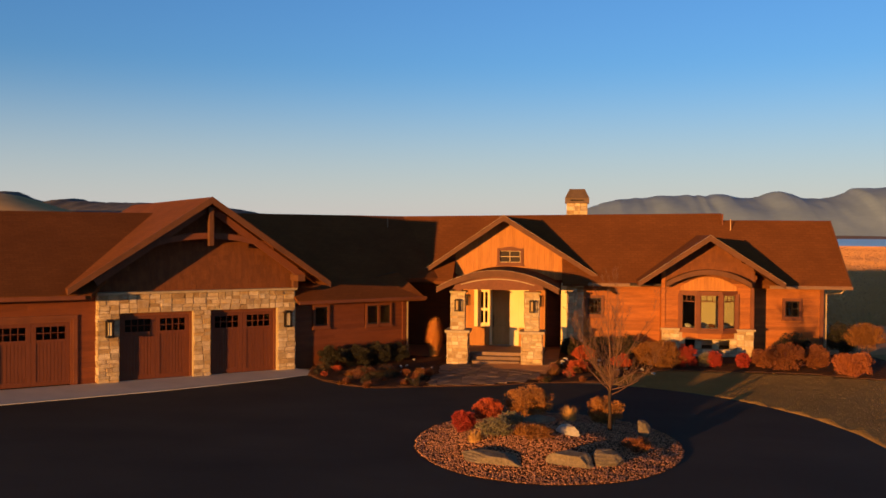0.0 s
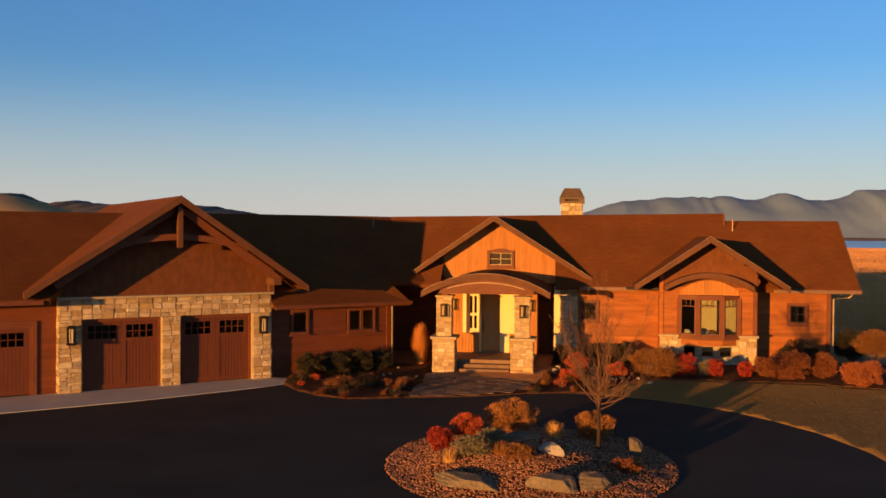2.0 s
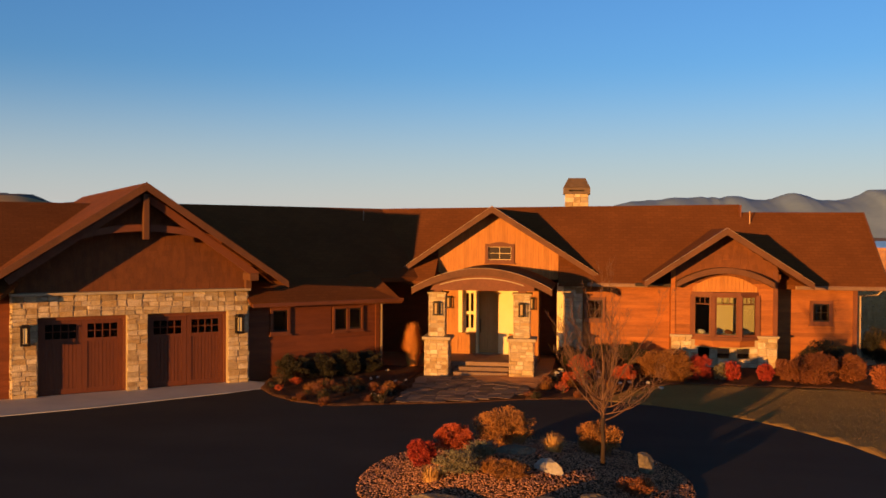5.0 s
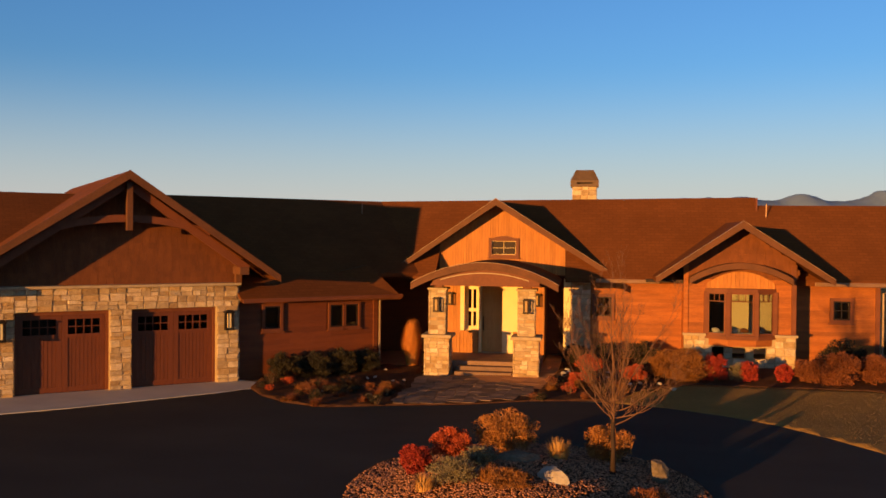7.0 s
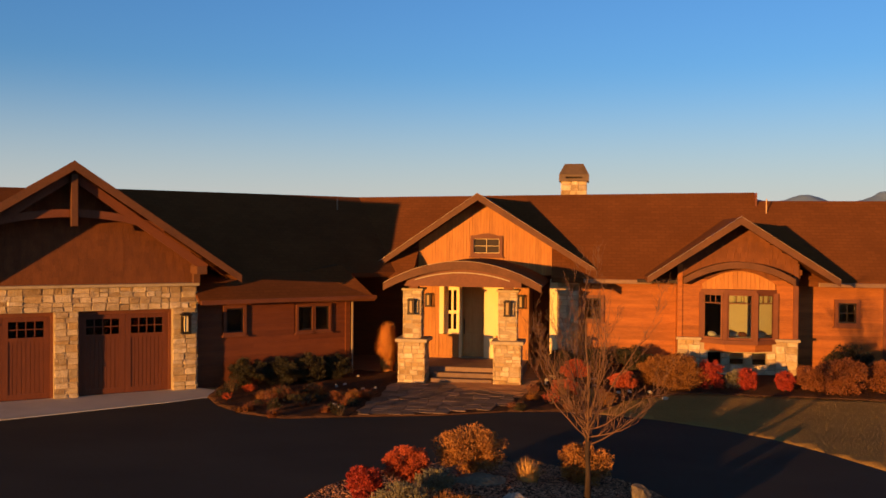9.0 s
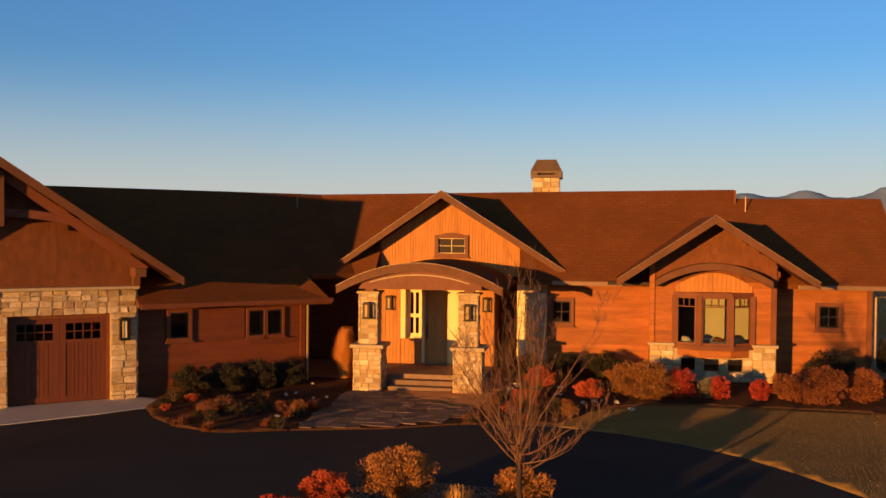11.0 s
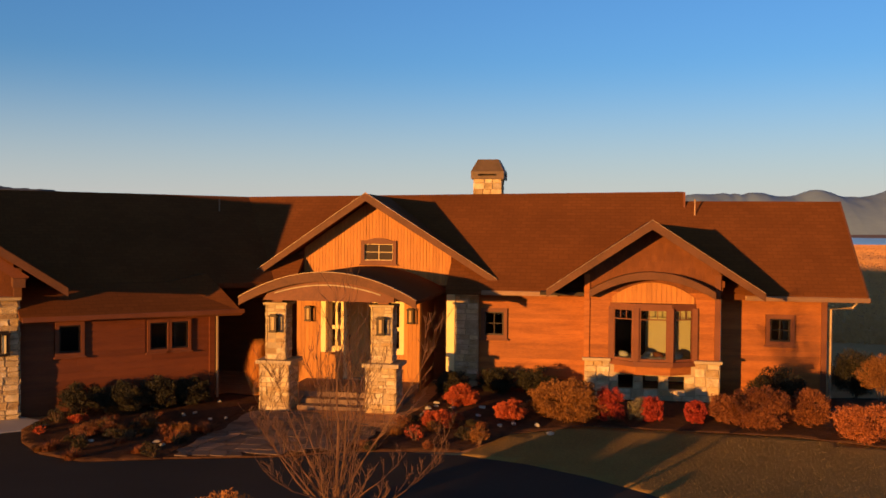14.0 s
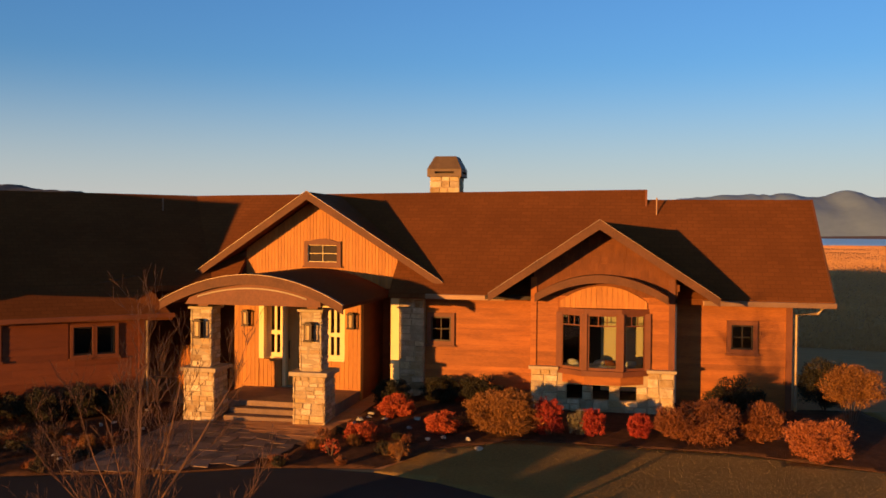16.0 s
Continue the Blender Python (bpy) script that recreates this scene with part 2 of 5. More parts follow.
def beam(bm, p, q, w, h, up=(0, 0, 1)):
    """A straight timber from p to q, w wide and h high, its upper face along the line."""
    p, q = Vector(p), Vector(q)
    d = (q - p).normalized()
    side = d.cross(Vector(up)).normalized()
    top = side.cross(d).normalized()
    vs = [bm.verts.new(e + side * sx * w / 2 + top * sz) for e in (p, q) for sx, sz in ((-1, 0), (1, 0), (1, -h), (-1, -h))]
    for f in ((0, 1, 2, 3), (7, 6, 5, 4), (0, 4, 5, 1), (1, 5, 6, 2), (2, 6, 7, 3), (3, 7, 4, 0)):
        bm.faces.new([vs[i] for i in f])


def tube(bm, pts, radii, sides=6):
    rings = []
    for i, p in enumerate(pts):
        p = Vector(p)
        d = (Vector(pts[min(i + 1, len(pts) - 1)]) - Vector(pts[max(i - 1, 0)])).normalized()
        a = d.orthogonal().normalized()
        b = d.cross(a)
        rings.append([bm.verts.new(p + (a * math.cos(k * math.tau / sides) + b * math.sin(k * math.tau / sides)) * radii[i]) for k in range(sides)])
    for r, s in zip(rings, rings[1:]):
        for k in range(sides):
            bm.faces.new((r[k], r[(k + 1) % sides], s[(k + 1) % sides], s[k]))
    bm.faces.new(rings[0][::-1]), bm.faces.new(rings[-1])


def mesh_of(name, bm, mat, smooth=False, bevel=0.0, uv=False):
    bmesh.ops.recalc_face_normals(bm, faces=bm.faces)
    if bevel:
        bmesh.ops.bevel(bm, geom=[e for e in bm.edges if e.calc_face_angle(0) > 0.6], offset=bevel, segments=2, affect="EDGES", profile=0.6)
    if uv:
        lay = bm.loops.layers.uv.new("slope")
        for f in bm.faces:
            n = f.normal
            s = Vector((-n.y, n.x, 0))
            s = s.normalized() if s.length > 1e-4 else Vector((1, 0, 0))
            u = n.cross(s)
            for lp in f.loops:
                lp[lay].uv = (lp.vert.co.dot(s), lp.vert.co.dot(u))
    me = bpy.data.meshes.new(name)
    bm.to_mesh(me)
    bm.free()
    me.materials.append(mat)
    if smooth:
        me.shade_smooth()
    return me


def part(name, bm, mat, parent, label="", smooth=False, bevel=0.0, uv=False):
    ob = new(name, mesh_of(name, bm, mat, smooth, bevel, uv))
    ob.parent = parent
    return tagged(ob, label)


def piece(name, me, parent, m):
    ob = new(name, me)
    ob.parent = parent
    ob.matrix_basis = m
    return ob


def thing(name, m, label, category, group="", kind=""):
    ob = new(name)
    ob.matrix_world = m
    return tagged(ob, label, category, group, kind)


def arc(x0, x1, z_end, z_mid, n=16):
    return [(x0 + (x1 - x0) * i / n, z_end + (z_mid - z_end) * (1 - (2 * i / n - 1) ** 2)) for i in range(n + 1)]


def walled(bm, u0, u1, z0, z1, holes, v0, v1):
    """A wall between v0 and v1 with rectangular openings (u0, u1, z0, z1) that go through it."""
    cut = lambda lo, hi, a, b: sorted({lo, hi, *(min(hi, max(lo, h[k])) for h in holes for k in (a, b))})
    us, zs = cut(u0, u1, 0, 1), cut(z0, z1, 2, 3)
    nu, nz = len(us) - 1, len(zs) - 1

    def solid(i, k):
        if not (0 <= i < nu and 0 <= k < nz):
            return False
        u, z = (us[i] + us[i + 1]) / 2, (zs[k] + zs[k + 1]) / 2
        return not any(h[0] < u < h[1] and h[2] < z < h[3] for h in holes)

    made = {}

    def vert(i, k, v):
        if (i, k, v) not in made:
            made[i, k, v] = bm.verts.new((us[i], v, zs[k]))
        return made[i, k, v]

    for i in range(nu):
        for k in range(nz):
            if solid(i, k):
                ring = ((i, k), (i + 1, k), (i + 1, k + 1), (i, k + 1))
                bm.faces.new([vert(*p, v0) for p in ring])
                bm.faces.new([vert(*p, v1) for p in ring[::-1]])
                for (a, b), near in zip(zip(ring, ring[1:] + ring[:1]), ((i, k - 1), (i + 1, k), (i, k + 1), (i - 1, k))):
                    if not solid(*near):
                        bm.faces.new((vert(*b, v0), vert(*a, v0), vert(*a, v1), vert(*b, v1)))


rng = random.Random(7)


def unit_board():
    bm = bmesh.new()
    prism(bm, [(0, 0), (1, 0), (1, 1), (0, 1)], 0, 1)
    for v in bm.verts:                     # lapped: the lower edge stands further out
        if v.co.y < 0.5 and v.co.z > 0.5:
            v.co.y = 0.55
    return bm


def boards(parent, u0, u1, z0, z1, holes, v, mat, step=0.19, name="board", top=None):
    """Horizontal lapped boards in front of v, cut round the holes; top(u) may slant their upper limit."""
    me = mesh_of(name, unit_board(), mat)
    z = z0
    while z < z1 - 0.02:
        h = min(step, z1 - z)
        spans = [(u0, u1)]
        for a, b, lo, hi in holes:
            if lo < z + h - 0.01 and hi > z + 0.01:
                nxt = []
                for p, q in spans:
                    if a > p:
                        nxt.append((p, min(a, q)))
                    if b < q:
                        nxt.append((max(b, p), q))
                spans = nxt
        for p, q in spans:
            x = p
            while q - x > 0.03:
                n = q if q - x < 3.6 else x + rng.uniform(1.6, 3.2)
                piece(name, me, parent, Matrix.Translation((x, v - 0.028, z)) @ Matrix.Diagonal((n - x - 0.004, 0.028, h - 0.012, 1)))
                x = n
        z += h


def uprights(parent, u0, u1, z0, top, v, mat, step=0.16, holes=(), name="board"):
    """Upright boards with narrow gaps from z0 up to top(u)."""
    u = u0
    while u < u1 - 0.03:
        w = min(step, u1 - u)
        mid = u + w / 2
        spans = [(z0, None)]
        for a, b, lo, hi in holes:
            if a < mid < b:
                spans = [(z0, lo), (hi, None)]
        for lo, hi in spans:
            t0, t1 = (hi, hi) if hi is not None else (top(u), top(u + w - 0.012))
            if max(t0, t1) > lo + 0.02:
                bm = bmesh.new()
                prism(bm, [(u, lo), (u + w - 0.007, lo), (u + w - 0.007, max(t1, lo + 0.01)), (u, max(t0, lo + 0.01))], v - 0.025 - rng.uniform(0, 0.004), v)
                part(name, bm, mat, parent)
        u += w


def stone_meshes(k=14):
    out = []
    for i in range(k):
        bm = bmesh.new()
        box(bm, 0, 1, 0, 1, 0, 1)
        r = random.Random(i)
        bmesh.ops.subdivide_edges(bm, edges=bm.edges[:], cuts=1)
        for v in bm.verts:
            c = v.co
            if c.y < 0.75:
                edge = sum(1 for a in (c.x, c.z) if a < 0.01 or a > 0.99)
                c.y += (0.35 if edge else 0.0) + r.uniform(-0.15, 0.15)
                c.x += (0.05 if c.x < 0.1 else -0.05 if c.x > 0.9 else 0) * (edge > 0) + r.uniform(-0.06, 0.06)
                c.z += (0.06 if c.z < 0.1 else -0.06 if c.z > 0.9 else 0) * (edge > 0) + r.uniform(-0.07, 0.07)
        out.append(mesh_of("stone", bm, STONE))
    return out


STONES = stone_meshes()


def split(a, b, c, d, r, big, small):
    """Cuts a rectangle into stones of uneven size."""
    w, h = b - a, d - c
    if w <= big and h <= small and (w < 0.42 or r.random() < 0.75):
        return [(a, b, c, d)]
    if w > h * 2.4 or h <= 0.13:
        m = a + w * r.uniform(0.36, 0.64)
        return split(a, m, c, d, r, big, small) + split(m, b, c, d, r, big, small)
    m = c + h * r.uniform(0.36, 0.64)
    return split(a, b, c, m, r, big, small) + split(a, b, m, d, r, big, small)


def stones(parent, face, rect, r, big=0.6, small=0.3, depth=0.07):
    """Stones on a wall face: face is the frame whose -y looks outward."""
    for a, b, c, d in split(*rect, r, big, small):
        g = 0.005
        piece("stone", r.choice(STONES), parent, face @ Matrix.Translation((a + g, -depth * r.uniform(0.7, 1.1), c + g)) @ Matrix.Diagonal((b - a - 2 * g, depth, d - c - 2 * g, 1)))


def ground_z(x, y):
    """The yard: level round the drive, rising a little towards the house."""
    k = min(1, max(0, (y - 30.5) / 7))
    g = 0.03 + 0.25 * k * k * (3 - 2 * k) * min(1, max(0, (x + 6) / 8))
    return g


# ---------------------------------------------------------------- ground, lake, far hills
def smooth(a, b, t):
    t = min(1, max(0, (t - a) / (b - a)))
    return t * t * (3 - 2 * t)


def land_z(x, y):
    d = math.hypot(x, y - 30)
    z = ground_z(x, y)
    if d > 45:
        z -= 14.5 * smooth(330, 1300, d) * smooth(-200, 300, y)
        z += 0.25 * noise.noise((x * 0.02, y * 0.02, 0)) * min(1, (d - 45) / 60)
    return z


def build_ground():
    xs = [-4800, -3000, -1500, -700, -300, -140, -70] + [-40 + 2 * i for i in range(46)] + [70, 110, 180, 300, 500, 800, 1300, 2200, 3400, 4800]
    ys = [-3000, -900, -250, -60] + [-20 + 2 * i for i in range(46)] + [90, 120, 160, 220, 300, 420, 600, 850, 1150, 1500, 2100, 3000, 4000, 4900]
    bm = bmesh.new()
    grid = [[bm.verts.new((x, y, land_z(x, y))) for x in xs] for y in ys]
    for r, s in zip(grid, grid[1:]):
        for i in range(len(xs) - 1):
            bm.faces.new((r[i], r[i + 1], s[i + 1], s[i]))
    m = material("dry_meadow", (0.60, 0.29, 0.115), (0.42, 0.195, 0.075), 0.95, 0.03, (1, 3.0, 1), 1.2, 0.6, dist=0.25)
    ob = new("ground", mesh_of("ground", bm, m, True))
    tagged(ob, "dry tan autumn meadow reaching to a lake", "ground", kind="structure")
    bm = bmesh.new()
    plate(bm, [(-1200, 1270), (4700, 1270), (4700, 3600), (-1200, 3600)], -12.6, -12.0)
    w = material("lake_water", (0.60, 0.82, 0.88), (0.54, 0.76, 0.83), 0.35, 0.01, (1, 1, 1), 0.5, 0)
    tagged(new("water", mesh_of("water", bm, w)), "calm blue lake beyond the meadow", "water", kind="structure")


build_ground()


def range_of_hills(name, label, x0, x1, y, depth, base, crest, mat, n=90, m=10, rugged=0.13):
    """A range of hills: crest(f) is its height along the way from x0 to x1."""
    bm = bmesh.new()
    rows = []
    for j in range(m + 1):
        g = j / m
        row = []
        for i in range(n + 1):
            f = i / n
            h = crest(f)
            k = math.sin(math.pi * min(1, g * 1.0) * 0.5)
            x = x0 + (x1 - x0) * f
            rough = h * rugged * noise.fractal((x * 0.006, g * 3.0, 1.7), 0.9, 2.1, 4) * math.sin(math.pi * g)
            row.append(bm.verts.new((x, y + depth * g, base + h * k + rough)))
        rows.append(row)
    for r, s in zip(rows, rows[1:]):
        for i in range(n):
            bm.faces.new((r[i], r[i + 1], s[i + 1], s[i]))
    ob = new(name, mesh_of(name, bm, mat, True))
    return tagged(ob, label, "hills", kind="structure")


# the blue-grey of the mountain colour has the haze of distance painted in
HAZED_ROCK = material("far_mountain_haze", (0.225, 0.315, 0.42), (0.185, 0.265, 0.37), 0.95, 0.004, (1, 1, 2), 0.03, 0)
HILL = material("wooded_hill", (0.19, 0.17, 0.15), (0.07, 0.07, 0.075), 0.95, 0.006, (1, 1, 1), 0.05, 0)
SHORE = material("far_shore", (0.28, 0.20, 0.15), (0.2, 0.14, 0.11), 0.95, 0.01, (1, 1, 1), 0.05, 0)


def crest_far(f):
    x = -1200 + 5200 * f
    h = 38 + 44 * smooth(-900, -200, x) + 103 * smooth(-150, 300, x)
    for at, up, wide in ((440, 14, 60), (560, 16, 70), (715, 22, 70), (975, 34, 75), (1330, 34, 75), (1500, 55, 150), (1850, 45, 160), (2300, 60, 260), (3000, 40, 300)):
        h += up * math.exp(-((x - at) / wide) ** 2)
    return h + 3 * noise.noise((x * 0.02, 3.1, 0)) + 4 * noise.fractal((x * 0.03, 5.2, 0), 0.9, 2.1, 4) * smooth(-300, 300, x)


range_of_hills("backdrop_mountains", "hazy grey mountain range beyond the lake", -1200, 4000, 3800, 700, -12, crest_far, HAZED_ROCK, 420, 16, 0.05)
range_of_hills("backdrop_shore", "low brown far shore of the lake", -900, 4600, 3550, 120, -12.2, lambda f: 9 + 3 * math.sin(f * 40), SHORE, 60, 3)


def crest_left(f):
    x = -1700 + 1700 * f
    h = 50 * smooth(-300, -700, x) + 6 * math.exp(-((x + 893) / 28) ** 2) + 22 * smooth(-945, -1030, x) + 10 * smooth(-1080, -1150, x)
    return h + 2.5 * noise.noise((x * 0.05, 8.2, 0)) + 1.5 * noise.noise((x * 0.2, 1.2, 0)) + 6


range_of_hills("backdrop_hills", "dark wooded hills with tan fields below", -1700, 0, 1250, 300, -3, crest_left, HILL, 260, 8)


FIELD = material("stubble_field", (0.50, 0.34, 0.17), (0.38, 0.25, 0.12), 0.95, 0.01, (1, 1, 1), 0.06, 0)
range_of_hills("backdrop_field", "tan stubble field on a low hill", -1100, -300, 880, 160, -1, lambda f: 22 + 29 * smooth(-560, -715, -1100 + 800 * f) + 6 * smooth(-760, -840, -1100 + 800 * f), FIELD, 80, 6)


# drive, slab, beds, path
def strip(name, pts, z0, z1, mat, label, cat, kind="structure"):
    bm = bmesh.new()
    plate(bm, pts, z0, z1)
    return tagged(new(name, mesh_of(name, bm, mat)), label, cat, kind=kind)


LAWN_EDGE = [(4.2, 10.0), (6.9, 13.2), (8.6, 16.5), (9.5, 20.0), (9.55, 22.4), (9.3, 24.3), (8.6, 26.4), (7.7, 27.9), (6.8, 29.1), (5.6, 30.1), (4.2, 30.9), (2.7, 31.35), (1.4, 31.4), (0.2, 31.1), (-1.5, 30.2), (-3.6, 29.6), (-5.3, 29.0), (-6.6, 29.4), (-7.6, 30.3)]
strip("road", [(-45, -30), (6, -30), (5, 0), *LAWN_EDGE, (-8.4, 31.4), (-16, 27), (-45, 4)], -0.1, 0.07, ASPHALT, "smooth dark asphalt driveway circling a planted island", "driveway")

GA = 38.3
GARAGE = pose(-15.14, 28.03, 0, 0, 0, GA)
bm = bmesh.new()
plate(bm, [(-9.0, -2.6), (-3, -2.55), (2, -2.35), (6.2, -1.75), (8.3, -1.15), (7.5, 0.3), (-9.0, 0.3)], -0.1, 0.09)
ob = new("pavement", mesh_of("pavement", bm, CONCRETE, bevel=0.02))
ob.matrix_world = GARAGE
tagged(ob, "pale concrete apron before the garage doors", "apron", kind="structure")


# ---------------------------------------------------------------- windows and doors
def window(parent, name, u0, u1, z0, z1, v, frame_mat, trim=0.11, cols=2, rows=2, label="", sash=0.045, bar=0.014):
    """A window in an opening of the wall at v: trim outside, frame, bars, pane and a dark room behind."""
    bm = bmesh.new()
    walled(bm, u0 - trim, u1 + trim, z0 - trim, z1 + trim, [(u0, u1, z0, z1)], v - 0.06, v - 0.004)
    box(bm, u0 - trim - 0.04, u1 + trim + 0.04, v - 0.10, v - 0.004, z0 - trim - 0.05, z0 - trim)
    w = part(name, bm, TRIM, parent, label)
    bm = bmesh.new()
    walled(bm, u0, u1, z0, z1, [(u0 + sash, u1 - sash, z0 + sash, z1 - sash)], v - 0.02, v + 0.05)
    part("frame", bm, frame_mat, w)
    bm = bmesh.new()
    for i in range(1, cols):
        u = u0 + (u1 - u0) * i / cols
        box(bm, u - bar, u + bar, v - 0.006, v + 0.03, z0 + sash, z1 - sash)
    for i in range(1, rows):
        z = z0 + (z1 - z0) * i / rows
        box(bm, u0 + sash, u1 - sash, v - 0.004, v + 0.028, z - bar, z + bar)
    if bm.verts:
        part("glazing_bar", bm, frame_mat, w)
    else:
        bm.free()
    bm = bmesh.new()
    box(bm, u0 + sash, u1 - sash, v + 0.032, v + 0.04, z0 + sash, z1 - sash)
    part("pane", bm, GLASS, w)
    return w


def garage_door(parent, u0, u1, z1, v):
    """A carriage-style door: two leaves with upright boards below and a row of panes above."""
    d = thing_part("garage_door", parent)
    bm = bmesh.new()
    walled(bm, u0 - 0.02, u1 + 0.02, 0, z1, [(u0 + 0.08, u1 - 0.08, 0, z1 - 0.12)], v - 0.12, v + 0.02)
    part("frame", bm, TRIM, d)
    mid = (u0 + u1) / 2
    for a, b in ((u0 + 0.085, mid - 0.004), (mid + 0.004, u1 - 0.085)):
        zt, zg = z1 - 0.13, z1 - 0.72
        bm = bmesh.new()
        walled(bm, a, b, 0.09, zt, [(a + 0.16, b - 0.16, 0.25, zg - 0.10), (a + 0.16, b - 0.16, zg, zt - 0.13)], v - 0.05, v)
        part("leaf_frame", bm, DOORWOOD, d)
        n = 8
        for i in range(n):
            w = (b - a - 0.32) / n
            bm = bmesh.new()
            box(bm, a + 0.16 + i * w + 0.006, a + 0.16 + (i + 1) * w - 0.006, v - 0.03, v - 0.005, 0.25, zg - 0.10)
            part("board", bm, DOORWOOD, d)
        bm = bmesh.new()
        box(bm, a + 0.1, b - 0.1, v - 0.006, v + 0.02, 0.2, zg - 0.05)
        part("backing", bm, DOORWOOD, d)
        for i in range(4):
            w = (b - a - 0.32) / 4
            p = a + 0.16 + i * w
            bm = bmesh.new()
            box(bm, p + 0.012, p + w - 0.012, v - 0.022, v - 0.014, zg + 0.01, zt - 0.14)
            part("pane", bm, GLASS, d)
        bm = bmesh.new()
        for i in range(1, 4):
            p = a + 0.16 + i * (b - a - 0.32) / 4
            box(bm, p - 0.014, p + 0.014, v - 0.04, v - 0.002, zg, zt - 0.13)
        zm = (zg + zt - 0.13) / 2
        box(bm, a + 0.16, b - 0.16, v - 0.038, v - 0.004, zm - 0.013, zm + 0.013)
        part("glazing_bar", bm, DOORWOOD, d)
    return d


def thing_part(name, parent, label=""):
    ob = new(name)
    ob.parent = parent
    return tagged(ob, label)


# ---------------------------------------------------------------- garage wing
garage = thing("garage_wing", GARAGE, "garage wing with ledgestone front, shake gable and brown shingle roof", "building")
DOORS = [(0.72, 3.38), (4.02, 6.68)]
bm = bmesh.new()
walled(bm, 0, 7.38, 0, 3.28, [(a, b, 0, 2.56) for a, b in DOORS], 0.07, 0.45)
box(bm, 0, 0.35, 0.45, 1.0, 0, 3.28), box(bm, 7.03, 7.38, 0.45, 7.5, 0, 3.28)
front = part("front_wall", bm, MORTAR, garage, "tan ledgestone wall")
r = random.Random(3)
face = Matrix.Translation((0, 0.07, 0))
for rect in ((0, 0.72, 0.09, 2.56), (3.38, 4.02, 0.09, 2.56), (6.68, 7.38, 0.09, 2.56), (0, 7.38, 2.56, 3.24)):
    stones(front, face, rect, r, 0.52, 0.24)
stones(front, Matrix.Translation((0, 1.0, 0)) @ pose(0, 0, 0, 0, 0, -90), (0.0, 0.97, 0.09, 3.24), r, 0.5, 0.3)
stones(front, Matrix.Translation((7.38, 0.05, 0)) @ pose(0, 0, 0, 0, 0, 90), (0.0, 1.2, 0.0, 3.24), r, 0.5, 0.3)
for a, b in DOORS:          # stone returns in the openings
    stones(front, Matrix.Translation((a - 0.0, 0.4, 0)) @ pose(0, 0, 0, 0, 0, 90) @ Matrix.Translation((-0.36, 0, 0)), (0, 0.36, 0.09, 2.56), r, 0.4, 0.3, 0.02)
bm = bmesh.new()
box(bm, -0.06, 7.44, -0.10, 0.45, 3.245, 3.33)
part("ledge", bm, CAPSTONE, garage, "pale stone ledge", bevel=0.015)
AP, EL, ER, FR = (3.80, 6.80), (-1.14, 3.54), (8.50, 3.58), -0.87
bm = bmesh.new()
prism(bm, [(0.1, 3.33), (7.28, 3.33), (7.28, 4.2), (3.80, 6.55), (0.1, 4.15)], 0.28, 0.5)
gable = part("gable_wall", bm, TRIM, garage, "cedar shake gable")


def shakes(parent, u0, u1, z0, top, v, step=0.18):
    me = mesh_of("shingle", unit_board(), SHAKE)
    z = z0
    while z < 6.5:
        u = u0 + rng.uniform(-0.1, 0)
        while u < u1:
            w = rng.uniform(0.16, 0.30)
            lim = min(top(u), top(u + w))
            h = min(step, lim - z)
            if h > 0.04:
                piece("shingle", me, parent, Matrix.Translation((max(u, u0), v - 0.02 - rng.uniform(0, 0.004), z - rng.uniform(0, 0.006))) @ Matrix.Diagonal((w - 0.005, 0.022, h, 1)))
            u += w
        z += step


shakes(gable, 0.1, 7.26, 3.36, lambda u: 6.79 - (3.80 - u) * 0.66 if u < 3.80 else 6.79 - (u - 3.80) * 0.685, 0.28)
bm = bmesh.new()
slab(bm, [(EL[0], FR, EL[1]), (AP[0], FR, AP[1]), (AP[0], 13.2, AP[1]), (EL[0], 13.2, EL[1])], 0.16)
slab(bm, [(AP[0], FR, AP[1]), (ER[0], FR, ER[1]), (ER[0], 13.2, ER[1]), (AP[0], 13.2, AP[1])], 0.16)
part("gable_roof", bm, ROOF, garage, uv=True)
bm = bmesh.new()
slab(bm, [(-9.4, -0.75, 3.33), (-0.35, -0.75, 3.33), (3.4, 5.0, 6.28), (-9.4, 5.0, 6.28)], 0.16)
slab(bm, [(-9.4, 5.0, 6.28), (3.4, 5.0, 6.28), (3.4, 10.5, 3.4), (-9.4, 10.5, 3.4)], 0.16)
part("side_roof", bm, ROOF, garage, uv=True)
bm = bmesh.new()
box(bm, -9.4, -0.55, -0.83, -0.745, 3.16, 3.30)
part("gutter", bm, TRIM, garage, bevel=0.012)
for a, b in ((AP, EL), (AP, ER)):
    bm = bmesh.new()
    prism(bm, [(a[0], a[1] + 0.015), (b[0], b[1] + 0.015), (b[0], b[1] - 0.21), (a[0], a[1] - 0.25)], FR - 0.06, FR)
    part("bargeboard", bm, BARGE, garage)
    bm = bmesh.new()
    k = (b[1] - a[1]) / (b[0] - a[0])
    s = 1 if b[0] > a[0] else -1
    beam(bm, (a[0] + s * 0.2, FR + 0.44, a[1] - 0.36), (b[0] - s * 0.9, FR + 0.44, b[1] - 0.36 - s * k * 0.9 + 0.05), 0.16, 0.24)
    part("rafter", bm, TRIM, garage)
bm = bmesh.new()
box(bm, 3.74, 3.92, FR + 0.12, FR + 0.36, 5.0, 6.46)
part("king_post", bm, BARGE, garage, bevel=0.015)
bm = bmesh.new()
